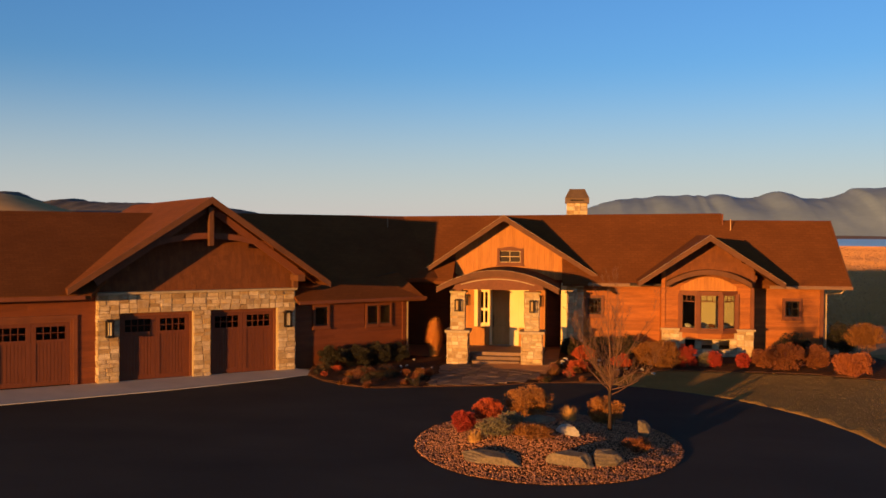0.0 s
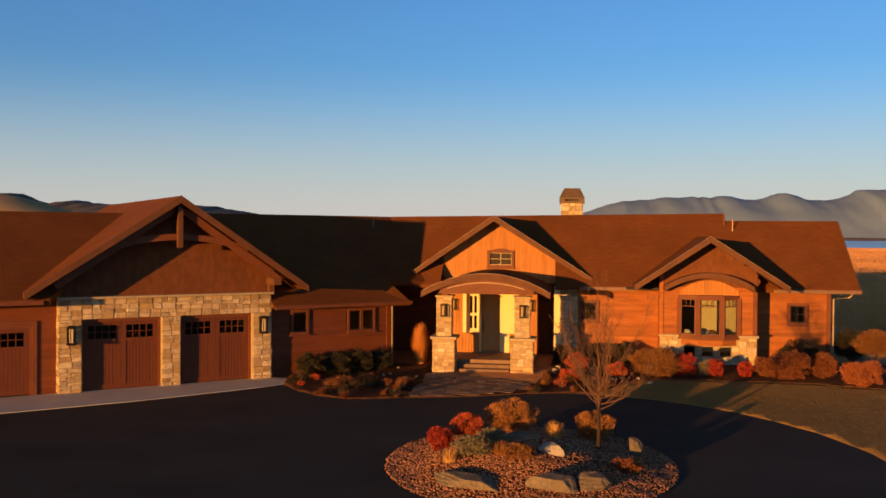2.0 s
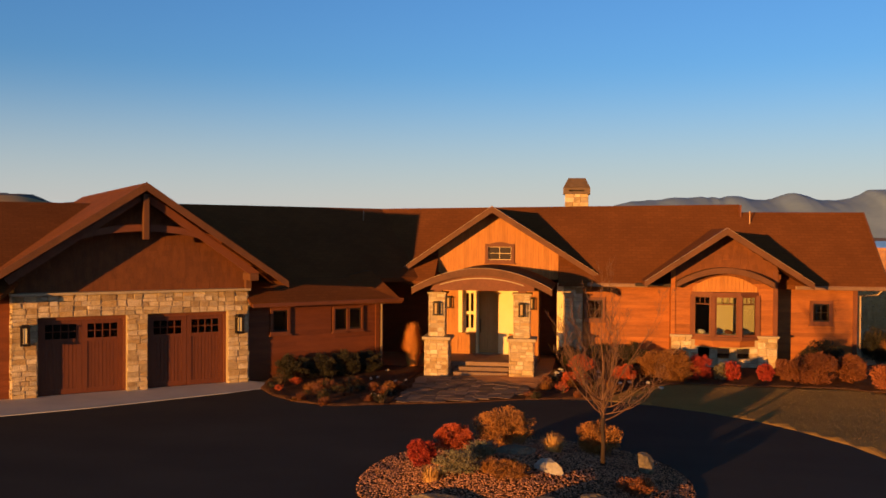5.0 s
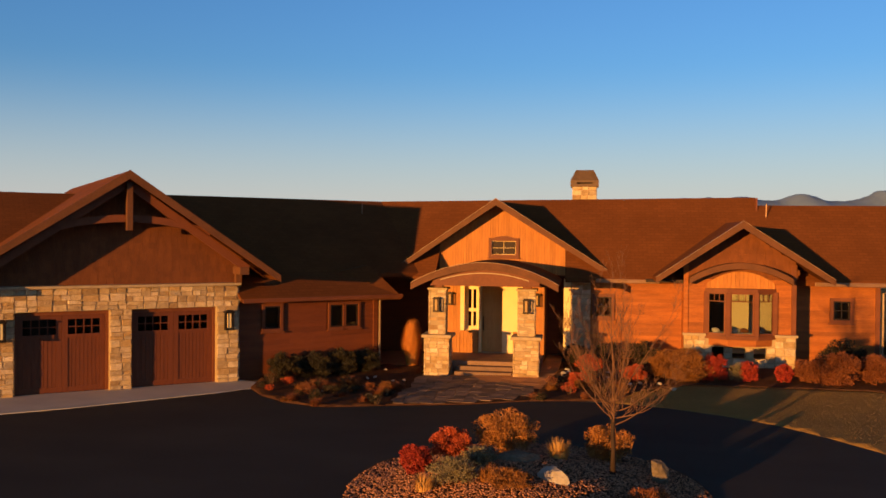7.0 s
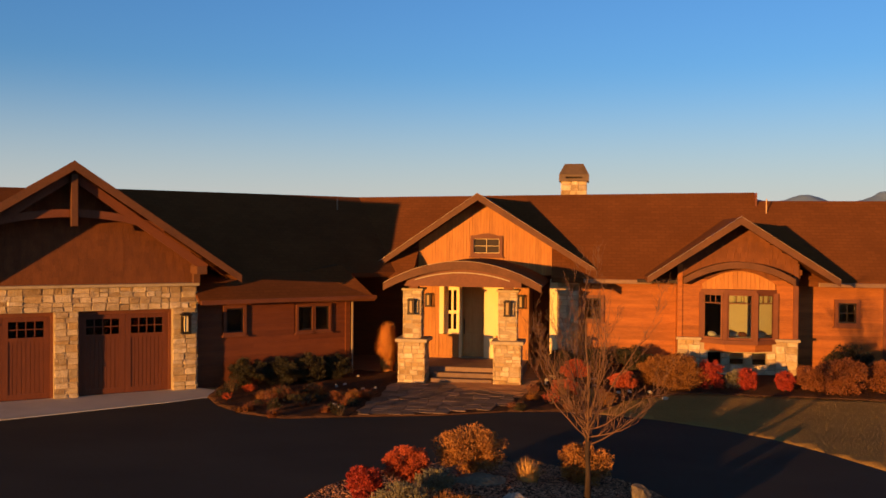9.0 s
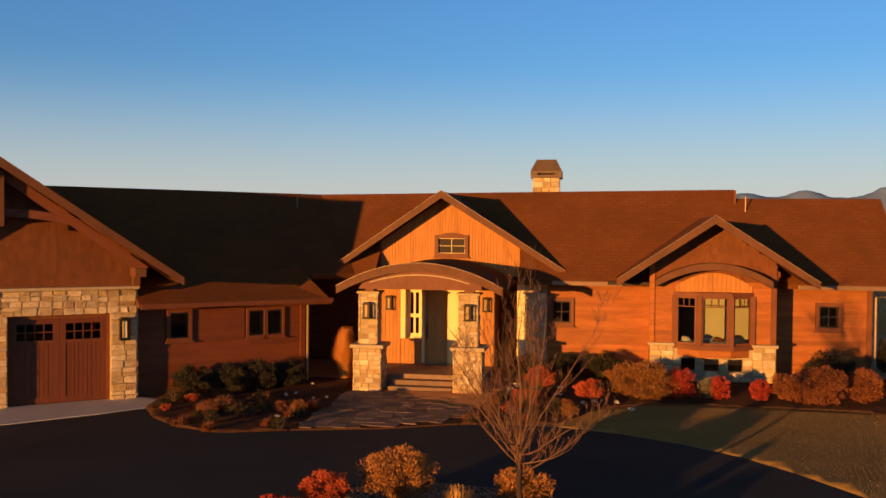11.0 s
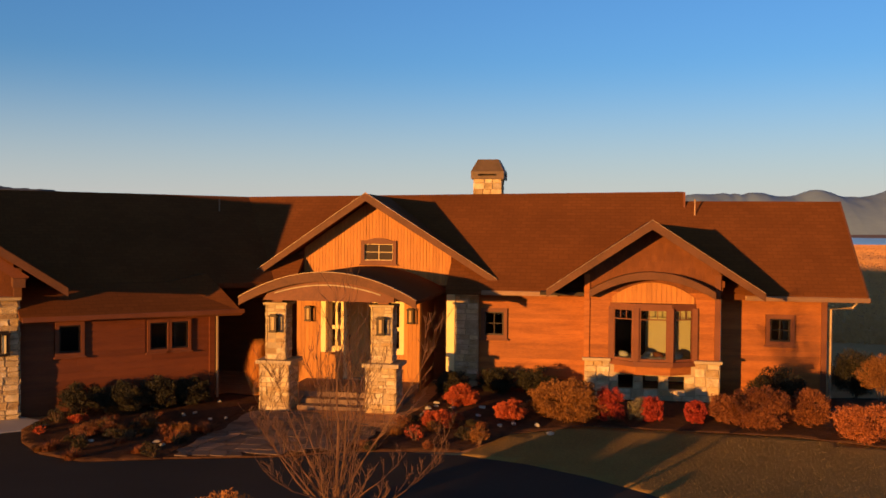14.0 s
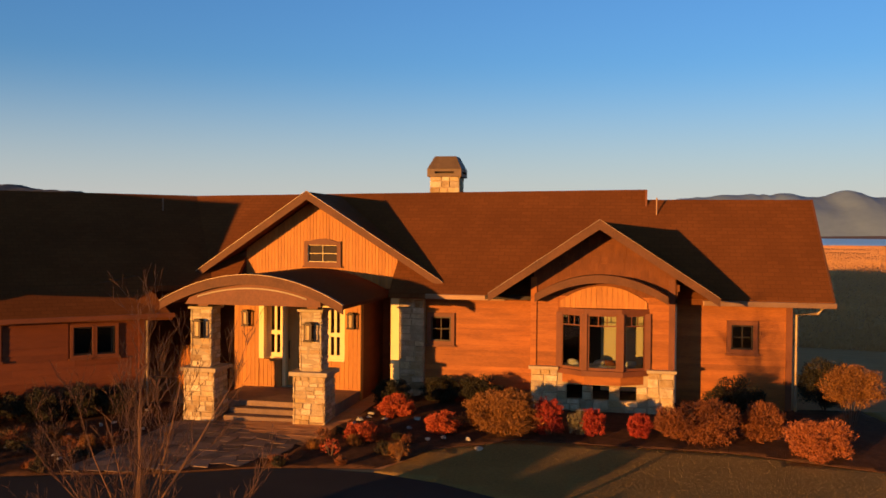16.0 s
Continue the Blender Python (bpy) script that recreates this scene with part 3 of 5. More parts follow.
lo, hi = arc(1.35, 6.3, 4.83, 5.26), arc(1.35, 6.3, 5.05, 5.48)
prism(bm, lo + hi[::-1], FR + 0.38, FR + 0.56)
part("tie_beam", bm, TRIM, garage)
bm = bmesh.new()
box(bm, 7.2, 7.5, -0.75, 0.1, 3.62, 3.86)
prism(bm, [(7.25, 3.33), (7.45, 3.33), (7.45, 4.1), (7.25, 4.1)], -0.12, 0.1)
part("bracket", bm, BARGE, garage, bevel=0.01)
for a, b in DOORS:
    garage_door(garage, a, b, 2.56, 0.40)
# the set-back bay at the side
bm = bmesh.new()
walled(bm, -9, 0.0, 0, 3.3, [(-3.5, -0.78, 0, 2.42)], 0.42, 0.62)
side = part("side_wall", bm, CEDAR_RED_SHADE, garage, "red-brown cedar siding")
boards(side, -9, 0.0, 0.09, 3.2, [(-3.62, -0.66, 0, 2.54)], 0.42, CEDAR_RED_SHADE)
garage_door(garage, -3.5, -0.78, 2.42, 0.56)
bm = bmesh.new()
walled(bm, -3.64, -0.64, 0, 2.55, [(-3.5, -0.78, 0, 2.42)], 0.34, 0.44)
part("door_trim", bm, TRIM, garage)
bm = bmesh.new()
box(bm, -8.9, 7.0, 5.0, 5.2, 0, 3.3), box(bm, -9, -8.8, 0.62, 9, 0, 3.5), box(bm, -8.8, 7.0, 0.5, 5.0, -0.05, 0.04)
part("inner_wall", bm, UNLIT_INSIDE, garage)

# ---------------------------------------------------------------- link between garage and house
LINK = pose(-8.848, 33.578, 0, 0, 0, 43.7)
link = thing("link_wing", LINK, "low link building with red-brown siding and shingle roof", "building")
bm = bmesh.new()
HOLES = [(0.02, 0.58, 1.72, 2.48), (2.48, 3.60, 1.66, 2.44)]
walled(bm, -1.2, 4.36, -0.1, 2.75, HOLES, 0.03, 0.25)
box(bm, 4.16, 4.36, 0.25, 4.5, -0.1, 2.75)
wall = part("front_wall", bm, CEDAR_RED_SHADE, link, "red-brown cedar siding")
boards(wall, -1.2, 4.30, 0.02, 2.66, [(a - 0.12, b + 0.12, c - 0.12, d + 0.12) for a, b, c, d in HOLES], 0.03, CEDAR_RED_SHADE)
window(link, "window", *HOLES[0], 0.0, METAL, 0.10, 1, 1)
window(link, "window", 2.48, 3.02, 1.66, 2.44, 0.0, METAL, 0.08, 1, 1)
window(link, "window", 3.06, 3.60, 1.66, 2.44, 0.0, METAL, 0.08, 1, 1)
bm = bmesh.new()
box(bm, 4.24, 4.40, -0.05, 0.05, 0, 2.68)
part("corner_board", bm, CEDAR_RED_SHADE, link)
bm = bmesh.new()
pts = [(-1.05, -0.6, 2.82), (5.02, -0.66, 2.72), (4.38, 0.60, 3.80), (3.1, 0.62, 3.57), (-1.05, 0.62, 3.57), (5.02, 3.4, 2.72), (4.38, 2.6, 3.80), (3.1, 2.6, 3.57)]
for f in ((0, 1, 3, 4), (1, 2, 3), (1, 5, 6, 2), (3, 2, 6, 7)):
    slab(bm, [pts[i] for i in f], 0.12)
part("low_roof", bm, ROOF, link, uv=True)
bm = bmesh.new()
box(bm, -1.0, 5.1, -0.66, -0.58, 2.66, 2.79)
part("gutter", bm, TRIM, link, bevel=0.012)
bm = bmesh.new()
tube(bm, [(5.0, -0.62, 2.7), (4.46, -0.1, 2.56), (4.46, -0.1, 0.1)], [0.04] * 3)
part("downspout", bm, DRIP, link, "bronze downspout")
bm = bmesh.new()
box(bm, -1.0, 4.1, 3.0, 3.1, 0, 2.7)
part("inner_wall", bm, UNLIT_INSIDE, link)
# the tall roof over garage and link
RD, RB = Vector((math.cos(radians(43.8)), math.sin(radians(43.8)), 0)), Vector((-math.sin(radians(43.8)), math.cos(radians(43.8)), 0))
JOIN = Vector((-6.8, 42.0, 6.33))
far_l = JOIN - RD * 11
bm = bmesh.new()
drop = lambda p, k: p - RB * k + Vector((0, 0, -0.70 * k))
back = lambda p, k: p + RB * k + Vector((0, 0, -0.70 * k))
slab(bm, [drop(far_l, 4.05), drop(JOIN + RD * 3.4, 4.05), JOIN + RD * 0.3, far_l], 0.16)
slab(bm, [far_l, JOIN + RD * 2, back(JOIN + RD * 2, 4.05), back(far_l, 4.05)], 0.16)
ob = part("wing_roof", bm, ROOF, None, uv=True)
ob.parent = link
ob.matrix_parent_inverse = LINK.inverted()

# ---------------------------------------------------------------- main house
house = thing("main_house", Matrix(), "ranch house with orange cedar siding and brown shingle roof", "building")
W = 39.18
W1, W2 = (2.20, 2.80, 1.93, 2.66), (10.72, 11.30, 1.98, 2.66)
bm = bmesh.new()
walled(bm, 1.9, 12.28, 0.0, 3.45, [W1, (5.6, 8.88, 0.6, 3.3), W2], W, W + 0.25)
box(bm, 12.08, 12.28, W + 0.25, 45, 0, 3.5)
front = part("front_wall", bm, CEDAR, house, "orange-stained cedar siding")
boards(front, 1.9, 12.22, 0.15, 3.36, [(a - 0.12, b + 0.12, c - 0.12, d + 0.12) for a, b, c, d in (W1, W2, (5.5, 9.0, 0, 3.6))], W, CEDAR, 0.155)
window(house, "window", *W1, W - 0.03, METAL, 0.11, 2, 2)
window(house, "window", *W2, W - 0.03, METAL, 0.12, 2, 2)
bm = bmesh.new()
box(bm, 12.16, 12.32, W - 0.06, W + 0.1, 0.1, 3.4)
part("corner_board", bm, TRIM, house)
EY, EZ = 38.42, 3.40
SL = (6.54 - EZ) / (42.13 - EY)
main_z = lambda y: EZ + (y - EY) * SL
R2 = EZ + (41.74 - EY) * SL
for outline in (
        [(-7.3, EY, 3.34), (-3.85, EY, 3.36), (-3.85, 39.62, main_z(39.62) - 0.05), (-7.1, 39.62, main_z(39.62) - 0.08)],
        [(1.08, EY, 3.38), (8.43, EY, EZ), (8.43, 39.62, main_z(39.62)), (1.08, 39.62, main_z(39.62) - 0.02)],
        [(-7.1, 39.62, main_z(39.62) - 0.08), (8.43, 39.62, main_z(39.62)), (8.43, 42.13, 6.54), (-6.8, 42.0, 6.33)],
        [(-6.8, 42.0, 6.33), (8.43, 42.13, 6.54), (8.43, 46.5, 2.9), (-6.8, 46.5, 2.9)],
        [(8.43, EY, EZ), (13.24, EY, EZ), (13.24, 41.74, EZ + (41.74 - EY) * SL), (8.43, 41.74, EZ + (41.74 - EY) * SL)],
        [(8.43, 41.74, EZ + (41.74 - EY) * SL), (13.24, 41.74, EZ + (41.74 - EY) * SL), (13.24, 45.6, 2.9), (8.43, 45.6, 2.9)]):
    bm = bmesh.new()
    slab(bm, outline, 0.16)
    part("roof", bm, ROOF, house, "brown shingle roof", uv=True)
bm = bmesh.new()
prism(bm, [(8.38, 5.9), (8.44, 5.9), (8.44, 6.5), (8.38, 6.5)], 41.5, 42.6)
part("ridge_step", bm, TRIM, house)
for u0, u1 in ((2.2, 4.5), (9.9, 13.28)):
    bm = bmesh.new()
    box(bm, u0, u1, EY - 0.12, EY + 0.0, EZ - 0.17, EZ - 0.03)
    part("gutter", bm, GUTTER, house, bevel=0.012)
bm = bmesh.new()
beam(bm, (13.24, EY, EZ + 0.01), (13.24, 41.74, EZ + (41.74 - EY) * SL + 0.01), 0.05, 0.24)
part("bargeboard", bm, BARGE, house)
bm = bmesh.new()
tube(bm, [(12.95, EY - 0.04, EZ - 0.15), (12.85, EY + 0.05, EZ - 0.32), (12.42, W - 0.06, EZ - 0.42), (12.42, W - 0.06, 0.2)], [0.04] * 4)
part("downspout", bm, DRIP, house, "bronze downspout")
bm = bmesh.new()
box(bm, -6, 12.0, 44.0, 44.2, 0, 3.4)
part("back_wall", bm, CEDAR, house)
for x, y, z0, h in ((-7.25, 40.5, 5.65, 0.55), (8.72, 41.2, 5.7, 0.55)):
    bm = bmesh.new()
    tube(bm, [(x, y, z0), (x, y, z0 + h)], [0.026, 0.026], 8)
    part("vent_pipe", bm, GUTTER, house, "thin metal vent pipe")
# chimney
bm = bmesh.new()
box(bm, 1.25, 2.19, 43.25, 44.15, 5.0, 7.04)
chim = part("chimney", bm, MORTAR, house, "tan stone chimney")
stones(chim, Matrix.Translation((1.2, 43.25, 6.2)), (0, 1.04, 0, 0.84), r, 0.5, 0.28, 0.05)
stones(chim, Matrix.Translation((2.19, 43.22, 6.2)) @ pose(0, 0, 0, 0, 0, 90), (0, 0.95, 0, 0.84), r, 0.5, 0.28, 0.05)
bm = bmesh.new()
for x0, x1, y0, y1, z0, z1, g in ((1.13, 2.31, 43.13, 44.27, 7.03, 7.14, 0.0), (1.13, 2.31, 43.13, 44.27, 7.21, 7.30, 0.0), (1.13, 2.31, 43.13, 44.27, 7.302, 7.74, 0.22)):
    for v in box(bm, x0, x1, y0, y1, z0, z1):
        if v.co.z > z1 - 0.01:
            v.co.x += g if v.co.x < 1.7 else -g
            v.co.y += g if v.co.y < 43.7 else -g
for x in (1.13, 2.05):
    for y in (43.13, 44.02):
        box(bm, x, x + 0.26, y, y + 0.25, 7.14, 7.21)
part("chimney_cap", bm, CAPMETAL, chim, "weathered copper shroud with a dark slot")
bm = bmesh.new()
box(bm, 1.35, 2.1, 43.35, 44.05, 7.04, 7.3)
part("flue", bm, UNLIT_INSIDE, chim)

# entry gable
def drip_edge(parent, a, b, y):
    """A thin metal strip along the upper edge of a bargeboard."""
    bm = bmesh.new()
    prism(bm, [(a[0], a[1] + 0.031), (b[0], b[1] + 0.031), (b[0], b[1] + 0.017), (a[0], a[1] + 0.017)], y - 0.085, y + 0.02)
    part("drip_edge", bm, DRIP, parent)


AX, AZ, GF = -1.58, 6.33, 38.80
LX, LZ, RX, RZ = -5.18, 3.85, 2.62, 3.68
bm = bmesh.new()
slab(bm, [(LX, GF, LZ), (AX, GF, AZ), (AX, 42.2, AZ), (LX, 42.2, LZ)], 0.14)
slab(bm, [(AX, GF, AZ), (RX, GF, RZ), (RX, 42.2, RZ), (AX, 42.2, AZ)], 0.14)
part("entry_roof", bm, ROOF, house, uv=True)
for bx, bz in ((LX, LZ), (RX, RZ)):
    bm = bmesh.new()
    prism(bm, [(AX, AZ + 0.015), (bx, bz + 0.015), (bx, bz - 0.20), (AX, AZ - 0.24)], GF - 0.06, GF)
    part("bargeboard", bm, BARGE, house)
    drip_edge(house, (AX, AZ), (bx, bz), GF)
EW = (-1.80, -0.86, 4.20, 4.72)
top = lambda x: AZ - 0.18 - ((AX - x) * 0.689 if x < AX else (x - AX) * 0.631)
bm = bmesh.new()
prism(bm, [(-4.6, 3.4), (2.0, 3.4), (2.0, 3.9), (AX, 6.12), (-4.6, 4.0)], 39.60, 39.78)
gw = part("entry_gable_wall", bm, TRIM, house, "upright orange cedar boards")
uprights(gw, -3.85, 1.05, 3.42, top, 39.59, CEDAR_UP, 0.105, [(EW[0] - 0.1, EW[1] + 0.1, EW[2] - 0.1, EW[3] + 0.1)])
w = window(house, "window", *EW, 39.55, CREAM, 0.12, 2, 2, sash=0.014, bar=0.008)
# dark sheet painted as the unlit space behind the panes
bm = bmesh.new()
box(bm, EW[0], EW[1], 39.58, 39.595, EW[2], EW[3])
part("backing", bm, UNLIT_INSIDE, w)
bm = bmesh.new()
prism(bm, arc(EW[0] - 0.13, EW[1] + 0.13, EW[3] + 0.02, EW[3] + 0.2), 39.47, 39.56)
part("arched_head", bm, TRIM, w)

# entry wall behind the porch
DY, FZ = 38.20, 0.52
bm = bmesh.new()
walled(bm, -3.62, 0.34, 0.0, 3.4, [(-2.82, -0.17, FZ, 3.12)], DY, DY + 0.2)
ew = part("entry_wall", bm, CEDAR_UP, house, "upright orange cedar boards")
# recess and return walls wear the darker cedar to paint in their shade
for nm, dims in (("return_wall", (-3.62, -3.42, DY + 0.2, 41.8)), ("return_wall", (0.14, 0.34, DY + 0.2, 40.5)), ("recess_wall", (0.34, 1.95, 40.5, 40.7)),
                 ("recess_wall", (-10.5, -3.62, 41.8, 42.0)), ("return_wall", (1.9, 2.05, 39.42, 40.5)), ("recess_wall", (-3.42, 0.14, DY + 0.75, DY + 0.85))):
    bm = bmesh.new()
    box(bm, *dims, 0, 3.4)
    part(nm, bm, CEDAR_RED_SHADE, house)
uprights(ew, -3.6, -2.83, FZ, lambda x: 3.35, DY, CEDAR_UP, 0.13)
uprights(ew, -0.165, 0.33, FZ, lambda x: 3.35, DY, CEDAR_UP, 0.13)
SY = DY + 0.19                   # the sidelight beside the latch stands back from the wall
bm = bmesh.new()
box(bm, -2.82, -2.66, DY - 0.06, DY + 0.28, 1.36, 3.12)
box(bm, -2.66, -0.17, DY - 0.02, DY + 0.28, 3.04, 3.118)
box(bm, -2.13, -2.03, DY + 0.06, DY + 0.36, FZ, 3.04)
box(bm, -1.24, -0.83, DY + 0.04, DY + 0.30, FZ, 3.04)
surround = part("door_surround", bm, CREAM, house, "cream-painted door surround", bevel=0.006)
PANES = ((-2.655, -2.135, -2.54, -2.24, SY, -2.82, DY), (-0.825, -0.175, -0.60, -0.32, DY, -0.825, DY))
for a, b, p, q, y, c, ya in PANES:
    bm = bmesh.new()
    walled(bm, a, b, 1.36, 3.035, [(p, q, 1.52, 2.9)], y, y + 0.07)
    box(bm, a, b, y - 0.035, y - 0.002, 1.345, 1.40)
    light = part("sidelight", bm, CREAM, surround, "cream-painted sidelight with four panes")
    bm = bmesh.new()
    m = (p + q) / 2
    box(bm, m - 0.036, m + 0.036, y + 0.01, y + 0.05, 1.52, 2.9)
    box(bm, p, q, y + 0.006, y + 0.046, 2.06, 2.18)
    part("glazing_bar", bm, CREAM, light)
    bm = bmesh.new()
    box(bm, p, q, y + 0.052, y + 0.06, 1.52, 2.9)
    part("pane", bm, GLASS, light)
    bm = bmesh.new()
    box(bm, c, b, ya + 0.03, ya + 0.26, FZ, 1.344)
    low = part("apron_panel", bm, CEDAR_UP, surround, "orange cedar boards")
    uprights(low, c, b, FZ, lambda x: 1.342, ya + 0.028, CEDAR_UP, 0.13)
OAK = material("oak_door", (0.56, 0.31, 0.095), (0.43, 0.22, 0.065), 0.55, 2, (6, 6, 1), 9, 0.15)
bm = bmesh.new()
box(bm, -2.025, -1.245, DY + 0.25, DY + 0.30, FZ + 0.03, 3.035)
door = part("front_door", bm, OAK, house, "tall honey-brown wooden front door", bevel=0.006)
for z0, z1 in ((0.70, 1.40), (1.54, 2.88)):
    for a, b in ((-1.93, -1.68), (-1.59, -1.34)):
        bm = bmesh.new()
        box(bm, a, b, DY + 0.228, DY + 0.252, z0, z1)
        part("panel", bm, OAK, door, bevel=0.008)
bm = bmesh.new()
box(bm, -2.13, -0.83, DY + 0.02, DY + 0.30, FZ, FZ + 0.028)
part("threshold", bm, CAPSTONE, house)
bm = bmesh.new()
tube(bm, [(-1.96, DY + 0.23, 1.35), (-1.96, DY + 0.19, 1.45), (-1.96, DY + 0.19, 1.78), (-1.96, DY + 0.23, 1.88)], [0.02] * 4)
part("handle", bm, METAL, door, "dark bronze handle")
# stone pier beside the porch
bm = bmesh.new()
box(bm, 1.28, 2.02, 38.98, 39.4, 0, 3.3)
pier = part("stone_pier", bm, MORTAR, house, "tan ledgestone pier")
stones(pier, Matrix.Translation((1.28, 38.98, 0)), (0, 0.74, 0.2, 3.28), r, 0.5, 0.28)
# cream box paints in the strip of sun along the pier's left edge
bm = bmesh.new()
box(bm, 1.02, 1.275, 38.93, 39.3, FZ - 0.2, 3.3)
part("post", bm, CREAM, house, "cream strip in place of sunlight on the pier's edge")

# bay with its gable
bay = thing_part("bay", house)
BY = 37.80
BAX, BAZ, BF = 7.17, 5.50, 36.82
BL, BR, BZ = 4.26, 10.2, 3.52
bm = bmesh.new()
prism(bm, [(5.38, 0.2), (6.1, 0.2), (6.1, 3.9), (5.38, 3.9)], BY, BY + 0.2)
prism(bm, [(8.42, 0.2), (9.1, 0.2), (9.1, 3.9), (8.42, 3.9)], BY, BY + 0.2)
prism(bm, [(5.38, 3.1), (9.1, 3.1), (9.1, 4.05), (BAX, 5.3), (5.38, 4.15)], BY + 0.001, BY + 0.2)
box(bm, 5.38, 5.58, BY + 0.2, W, 0.1, 3.9), box(bm, 8.9, 9.1, BY + 0.2, W, 0.1, 3.9)
part("bay_wall", bm, CEDAR, bay)
btop = lambda x: BAZ - 0.02 - ((BAX - x) * 0.675 if x < BAX else (x - BAX) * 0.655)
bw = bpy.context.scene.objects["bay_wall"]
boards(bw, 5.36, 6.06, 1.55, 3.45, [], BY, CEDAR)
boards(bw, 8.46, 9.12, 1.55, 3.45, [], BY, CEDAR)
shakes(bw, 5.4, 9.08, 3.45, btop, BY)
uprights(bw, 6.1, 8.42, 3.12, lambda x: 3.12 + 0.62 * (1 - ((x - 7.26) / 1.4) ** 2), BY - 0.03, CEDAR_UP, 0.14)
for u in (5.30, 8.98):
    bm = bmesh.new()
    box(bm, u, u + 0.16, BY - 0.07, BY + 0.06, 1.52, 3.95)
    part("corner_board", bm, TRIM if u > 6 else CEDAR, bay)
bm = bmesh.new()
slab(bm, [(BL, BF, BZ), (BAX, BF, BAZ), (BAX, 41.2, BAZ), (BL, 41.2, BZ)], 0.14)
slab(bm, [(BAX, BF, BAZ), (BR, BF, BZ), (BR, 41.2, BZ), (BAX, 41.2, BAZ)], 0.14)
part("bay_roof", bm, ROOF, bay, uv=True)
for bx in (BL, BR):
    bm = bmesh.new()
    prism(bm, [(BAX, BAZ + 0.015), (bx, BZ + 0.015), (bx, BZ - 0.20), (BAX, BAZ - 0.24)], BF - 0.06, BF)
    part("bargeboard", bm, BARGE, bay)
    drip_edge(bay, (BAX, BAZ), (bx, BZ), BF)
bm = bmesh.new()
lo, hi = arc(5.45, 8.95, 3.30, 3.84), arc(5.45, 8.95, 3.52, 4.06)
prism(bm, lo + hi[::-1], 37.22, BY - 0.04)
part("arched_brow", bm, BARGE, bay, "arched timber brow over the window", bevel=0.012)
# bow window
BOW = [(6.08, 37.76), (6.78, 37.36), (7.74, 37.36), (8.44, 37.76)]
for z0, z1, g, nm, mt in ((1.36, 1.50, 0.12, "sill", TRIM), (3.02, 3.14, 0.04, "head", TRIM), (1.12, 1.36, 0.0, "apron", CEDAR)):
    bm = bmesh.new()
    plate(bm, [(6.08 - g, 37.78), (6.78 - g * 0.5, 37.36 - g), (7.74 + g * 0.5, 37.36 - g), (8.44 + g, 37.78)], z0, z1)
    part(nm, bm, mt, bay)
for i, (x, y) in enumerate(BOW):
    bm = bmesh.new()
    box(bm, x - 0.075, x + 0.075, y - 0.06, y + 0.08, 1.5, 3.02)
    part("mullion", bm, TRIM, bay)
for (xa, ya), (xb, yb) in zip(BOW, BOW[1:]):
    a, b = Vector((xa, ya + 0.02, 0)), Vector((xb, yb + 0.02, 0))
    d = (b - a).normalized()
    bm = bmesh.new()
    a2, b2 = a + d * 0.07, b - d * 0.07
    n = Vector((d.y, -d.x, 0)) * 0.05
    for p, q in ((a2, a2 + d * 0.06), (b2 - d * 0.06, b2)):
        plate(bm, [(p + n * -0.5)[:2], (q + n * -0.5)[:2], (q + n * 0.5)[:2], (p + n * 0.5)[:2]], 1.5, 3.02)
    for z0, z1 in ((1.5, 1.57), (2.95, 3.02), (2.68, 2.71)):
        plate(bm, [(a2 + n * -0.4)[:2], (b2 + n * -0.4)[:2], (b2 + n * 0.4)[:2], (a2 + n * 0.4)[:2]], z0, z1)
    for f in (0.36, 0.64):
        p = a2.lerp(b2, f)
        plate(bm, [(p - d * 0.012 + n * -0.3)[:2], (p + d * 0.012 + n * -0.3)[:2], (p + d * 0.012 + n * 0.3)[:2], (p - d * 0.012 + n * 0.3)[:2]], 2.7, 2.96)
    sash = part("sash", bm, TRIM, bay)
    bm = bmesh.new()
    plate(bm, [(a2 + n * -0.1)[:2], (b2 + n * -0.1)[:2], (b2 + n * 0.1)[:2], (a2 + n * 0.1)[:2]], 1.55, 2.97)
    part("pane", bm, GLASS, sash)
bm = bmesh.new()
walled(bm, 5.33, 9.14, 0.1, 1.46, [(6.3, 6.72, 0.66, 1.05), (7.0, 7.44, 0.66, 1.05), (7.72, 8.16, 0.66, 1.05)], BY - 0.08, BY + 0.1)
base = part("stone_base", bm, MORTAR, bay, "pale ledgestone base with small dark openings")
f = Matrix.Translation((0, BY - 0.08, 0))
for rect in ((5.33, 6.05, 0.15, 1.44), (8.45, 9.14, 0.15, 1.44), (6.05, 8.45, 0.15, 0.66), (6.05, 6.3, 0.66, 1.05), (6.72, 7.0, 0.66, 1.05), (7.44, 7.72, 0.66, 1.05), (8.16, 8.45, 0.66, 1.05)):
    stones(base, f, rect, r, 0.5, 0.28)
for a, b in ((5.27, 6.08), (8.42, 9.20)):
    bm = bmesh.new()
    box(bm, a, b, BY - 0.20, BY + 0.05, 1.44, 1.53)
    part("ledge", bm, CAPSTONE, bay, bevel=0.015)
# the room behind the bay
room = thing("room_beyond", Matrix(), "cream-walled room seen through the bow window", "room", kind="structure")
bm = bmesh.new()
box(bm, 7.15, 9.1, 39.62, 39.72, 0.6, 3.3), box(bm, 9.1, 9.2, 38.1, 41.0, 0.6, 3.3)
part("room_wall", bm, DRYWALL, room)
# the rest of the room, out of the sun, is painted near-black
bm = bmesh.new()
